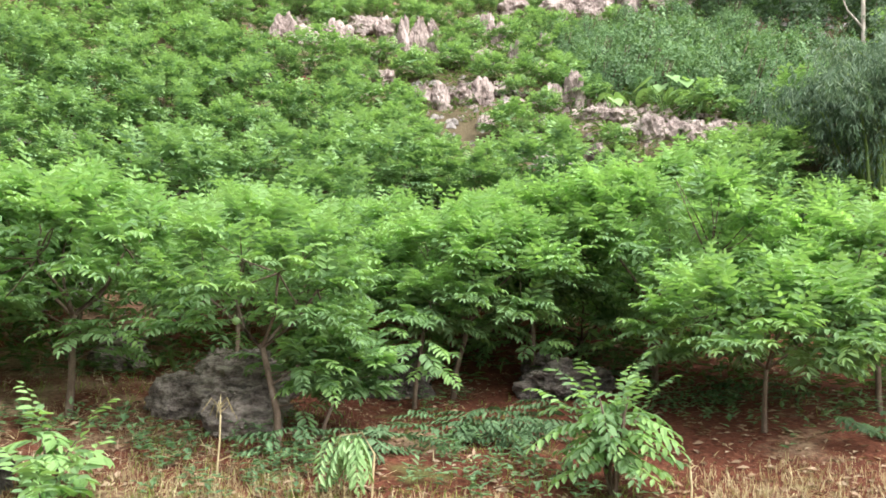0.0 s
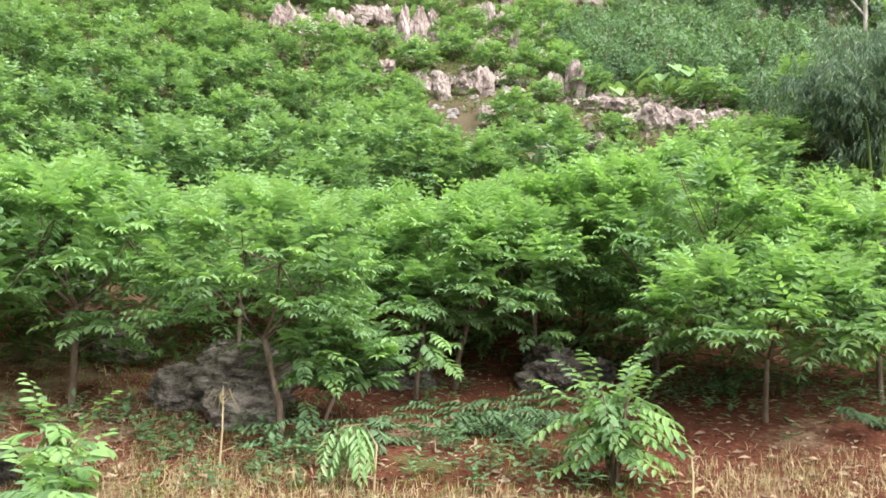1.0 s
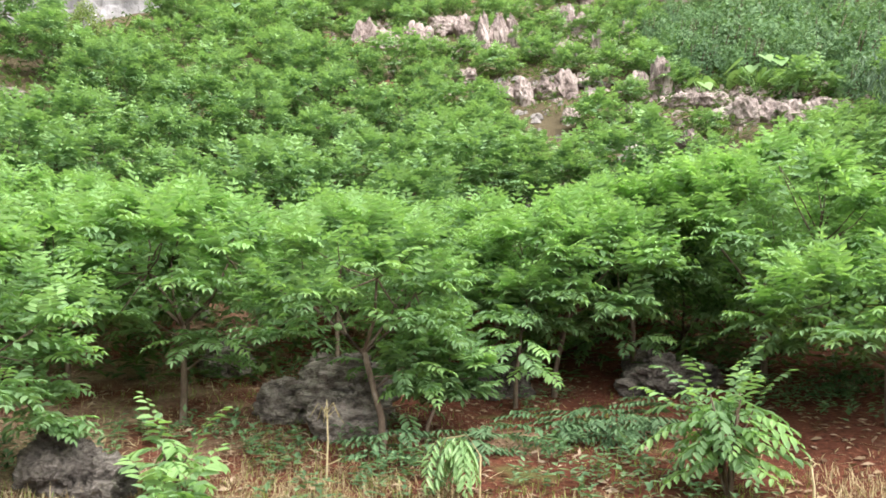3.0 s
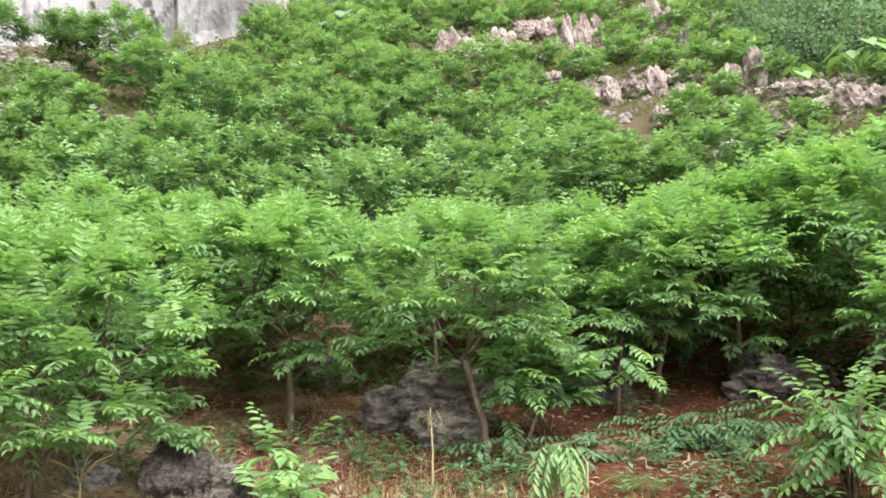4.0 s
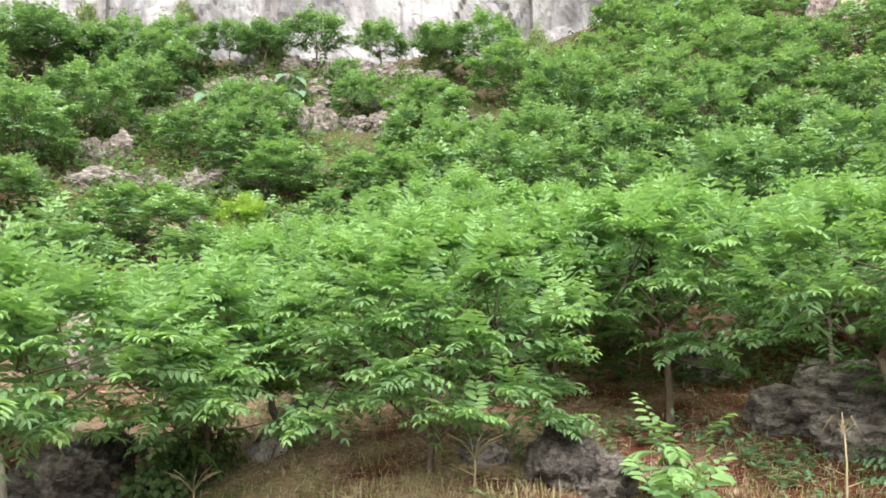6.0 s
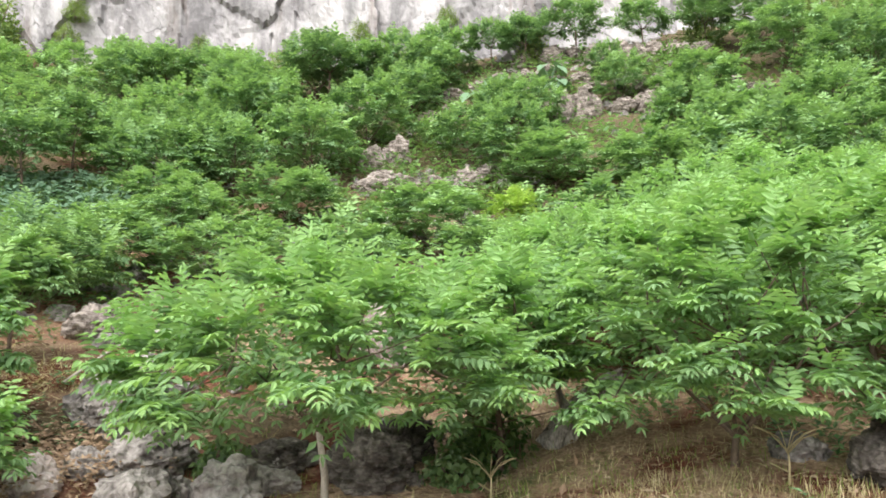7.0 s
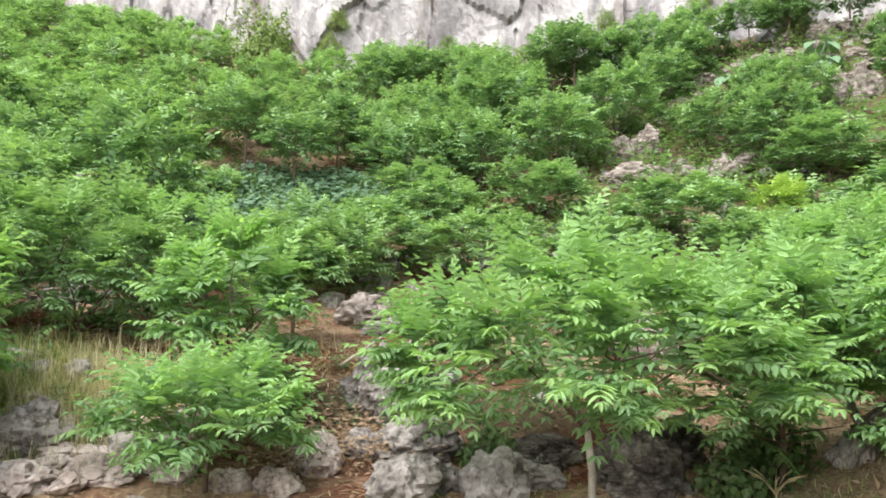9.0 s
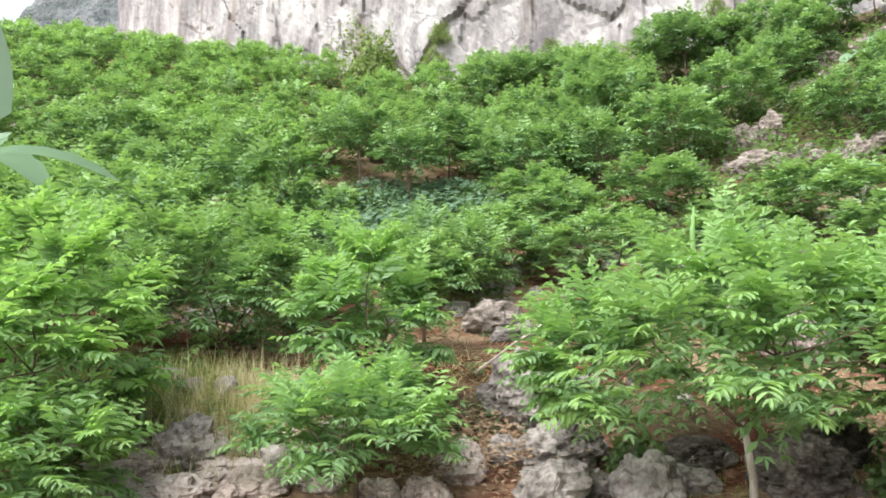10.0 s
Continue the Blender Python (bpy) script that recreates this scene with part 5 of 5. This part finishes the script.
def tuft(low, high, blades, spread=0.05, need=None):
    def make(cv, cf, x, y):
        if need and not need(x, y):
            return False
        k = gr.uniform(0.6, 1.2)
        for _ in range(blades):
            px, py = x + gr.gauss(0, spread), y + gr.gauss(0, spread)
            d = Vector((gr.gauss(0, 0.6), gr.gauss(0, 0.6), 1)).normalized()
            blade(cv, cf, Vector((px, py, land(px, py) - 0.01)), d, gr.uniform(low, high) * k, 0.0024, gr.uniform(-0.06, 0.06))
        return True
    return make


def near_road(x, y):
    r, az = math.hypot(x, y), heading(x, y)
    return r < lerp(az, [(-40, 7.4), (-26, 6.9), (-19, 6.0), (-10, 5.6), (0, 5.7), (25, 6.6), (45, 6.0), (60, 5.7), (120, 6.0)]) + 0.9 * fbm(x, y, 1.1)


scatter("dry_grass", "dry straw-coloured grass along the verge", "grass", STRAW, 7000, verge, tuft(0.05, 0.17, 7, 0.07, need=near_road))
scatter("green_grass", "short green grass and weeds on the soil", "grass", GRASS, 2600, verge, tuft(0.04, 0.14, 6, need=lambda x, y: fbm(x, y, 1.7) > 0.02))
scatter("dry_turf", "thin brown dry turf between the trees", "grass", LITTER, 1500, lambda: spot(gr.uniform(4, 62), gr.uniform(5.8, 11.5)), tuft(0.04, 0.13, 5, 0.08, need=lambda x, y: fbm(x, y, 1.9) > -0.12))
scatter("bleached_turf", "thin bleached dry turf between the trees", "grass", STRAW, 1500, lambda: spot(gr.uniform(8, 110), gr.uniform(5.8, 11.5)), tuft(0.04, 0.14, 5, 0.08, need=lambda x, y: fbm(x, y, 1.5) > 0.0))
scatter("tall_dry_grass", "stand of tall pale dry grass on the terrace", "grass", PALE_STRAW, 700, lambda: (gr.gauss(-8.3, 0.4), gr.gauss(-0.75, 0.5)), tuft(0.1, 0.48, 7, 0.1))
scatter("terrace_grass", "soft green grass on the terrace", "grass", GRASS, 1100, lambda: (gr.gauss(-8.5, 0.5), gr.gauss(-1.6, 0.5)), tuft(0.06, 0.3, 7, 0.09))


def flat_leaf(cv, cf, x, y):
    s = gr.uniform(0.04, 0.11)
    al = Vector((gr.gauss(0, 1), gr.gauss(0, 1), gr.uniform(-0.1, 0.3))).normalized()
    add_leaf(cv, cf, Vector((x, y, land(x, y) + 0.012)), al, Vector((gr.gauss(0, 0.3), gr.gauss(0, 0.3), 1)), s, s * 0.45, True)
    return True


scatter("leaf_litter", "scattered dry brown leaves on the red soil", "leaf litter", LITTER, 11000, lambda: spot(gr.uniform(-38, 118), gr.uniform(5, 13)), flat_leaf)


def weed(cv, cf, x, y):
    if fbm(x, y, 1.4) < 0.08 or heading(x, y) > 38 and math.hypot(x, y) < 7.6:
        return False
    z = land(x, y)
    for _ in range(7):
        al = Vector((gr.gauss(0, 1), gr.gauss(0, 1), gr.uniform(0, 0.6))).normalized()
        s = gr.uniform(0.05, 0.1)
        add_leaf(cv, cf, Vector((x, y, z + gr.uniform(0.03, 0.18))), al, Vector((0, 0, 1)), s, s * 0.5, True)
    return True


scatter("low_weeds", "low green weeds under the trees", "weeds", IVY, 2600, lambda: spot(gr.uniform(-38, 118), gr.uniform(5.5, 14)), weed)


def slope_weed(cv, cf, x, y):
    z = land(x, y)
    k = gr.uniform(0.6, 1.4)
    for _ in range(8):
        al = Vector((gr.gauss(0, 1), gr.gauss(0, 1), gr.uniform(-0.2, 0.8))).normalized()
        s = gr.uniform(0.12, 0.24)
        add_leaf(cv, cf, Vector((x + gr.gauss(0, 0.15), y + gr.gauss(0, 0.15), z + gr.uniform(0.02, 0.4) * k)), al, Vector((0, 0, 1)), s, s * 0.4, True)
    return True


def slope_place():
    while True:
        az = gr.uniform(-36, 120)
        r = gr.uniform(12.5, 42)
        if r < lerp(az, CLIFF_LINE) - 0.8:
            x, y = spot(az, r)
            if fbm(x, y, 2.6) > -0.06:
                return x, y


scatter("ledge_weeds", "leafy weeds and seedlings among the rock ledges", "weeds", LEAF, 1000, lambda: spot(gr.uniform(38, 66), gr.uniform(17, 26)), slope_weed)
scatter("understorey", "dark leafy undergrowth beneath the orchard trees", "undergrowth", UNDERGROWTH, 620, lambda: spot(gr.uniform(-32, 52), gr.uniform(9.3, 13.0)), slope_weed)
scatter("slope_weeds", "ragged weeds and grass between the slope trees", "weeds", UNDERGROWTH, 7500, slope_place, slope_weed)


def bank_weed(cv, cf, x, y):
    z = land(x, y)
    for _ in range(9):
        al = Vector((gr.gauss(0, 1), gr.gauss(0, 1), gr.uniform(-0.3, 0.6))).normalized()
        s = gr.uniform(0.035, 0.075)
        add_leaf(cv, cf, Vector((x + gr.gauss(0, 0.05), y + gr.gauss(0, 0.05), z + gr.uniform(0.02, 0.2))), al, Vector((0.5, 0, 1)), s, s * 0.5, True)
    return True


scatter("bank_dead_weeds", "withered brown weeds on the bank", "weeds", LITTER, 260, lambda: spot(gr.gauss(83, 3.5), gr.gauss(7.6, 0.3)), bank_weed)


def straw_bit(cv, cf, x, y):
    d = Vector((gr.gauss(0, 1), gr.gauss(0, 1), gr.uniform(0, 0.25))).normalized()
    blade(cv, cf, Vector((x, y, land(x, y) + 0.012)), d, gr.uniform(0.08, 0.22), 0.004, gr.uniform(-0.03, 0.03))
    return True


scatter("straw_litter", "loose dry straw lying on the soil", "straw", STRAW, 9000, lambda: spot(gr.uniform(-38, 118) if gr.random() < 0.3 else gr.uniform(14, 118), 4.6 + 6.5 * gr.random() ** 1.4), straw_bit)

scatter("terrace_straw", "bleached straw lying on the bare terrace", "straw", PALE_STRAW, 2600, lambda: (gr.gauss(-9.2, 0.6), gr.gauss(1.1, 0.7)), straw_bit)


def slope_stone(cv, cf, x, y):
    """A five-sided chip of rock half sunk in the slope."""
    k = gr.uniform(0.05, 0.2)
    b, z, a0 = len(cv), land(x, y), gr.uniform(0, 6)
    for i in range(5):
        a = a0 + i * 1.2566
        q = k * gr.uniform(0.7, 1.2)
        cv.append((x + q * math.cos(a), y + q * math.sin(a), z - 0.05))
    for i in range(5):
        a = a0 + i * 1.2566 + 0.2
        q = k * gr.uniform(0.4, 0.8)
        cv.append((x + q * math.cos(a), y + q * math.sin(a), z + k * gr.uniform(0.35, 0.8)))
    cv.append((x, y, z + k * gr.uniform(0.6, 1.0)))
    for i in range(5):
        j = (i + 1) % 5
        cf.extend([(b + i, b + j, b + 5 + j, b + 5 + i), (b + 5 + i, b + 5 + j, b + 10)])
    return True


def stony_place():
    while True:
        az, r = gr.uniform(-34, 118), gr.uniform(12, 38)
        if r < lerp(az, CLIFF_LINE) - 0.5:
            x, y = spot(az, r)
            if fbm(x, y, 3.1) < 0.05:
                return x, y


scatter("slope_stones", "grey stones strewn over the planted slope", "stones", GREY_ROCK, 3000, stony_place, slope_stone)

# pale rubble round the outcrops
SCREE = [(-4.8, 30.8, 1.7), (-1.1, 29.8, 0.8), (0.1, 24.0, 1.1), (3.6, 23.2, 0.7), (5.9, 20.5, 1.2), (4.8, 21.8, 0.8), (1.8, 29.5, 0.9)]


def scree_place():
    x, y, q = gr.choice(SCREE)
    return x + gr.gauss(0, q), y + gr.gauss(0, q * 0.6)


scatter("scree", "pale pinkish limestone rubble strewn round the outcrops", "stones", PINK_ROCK, 900, scree_place, slope_stone)
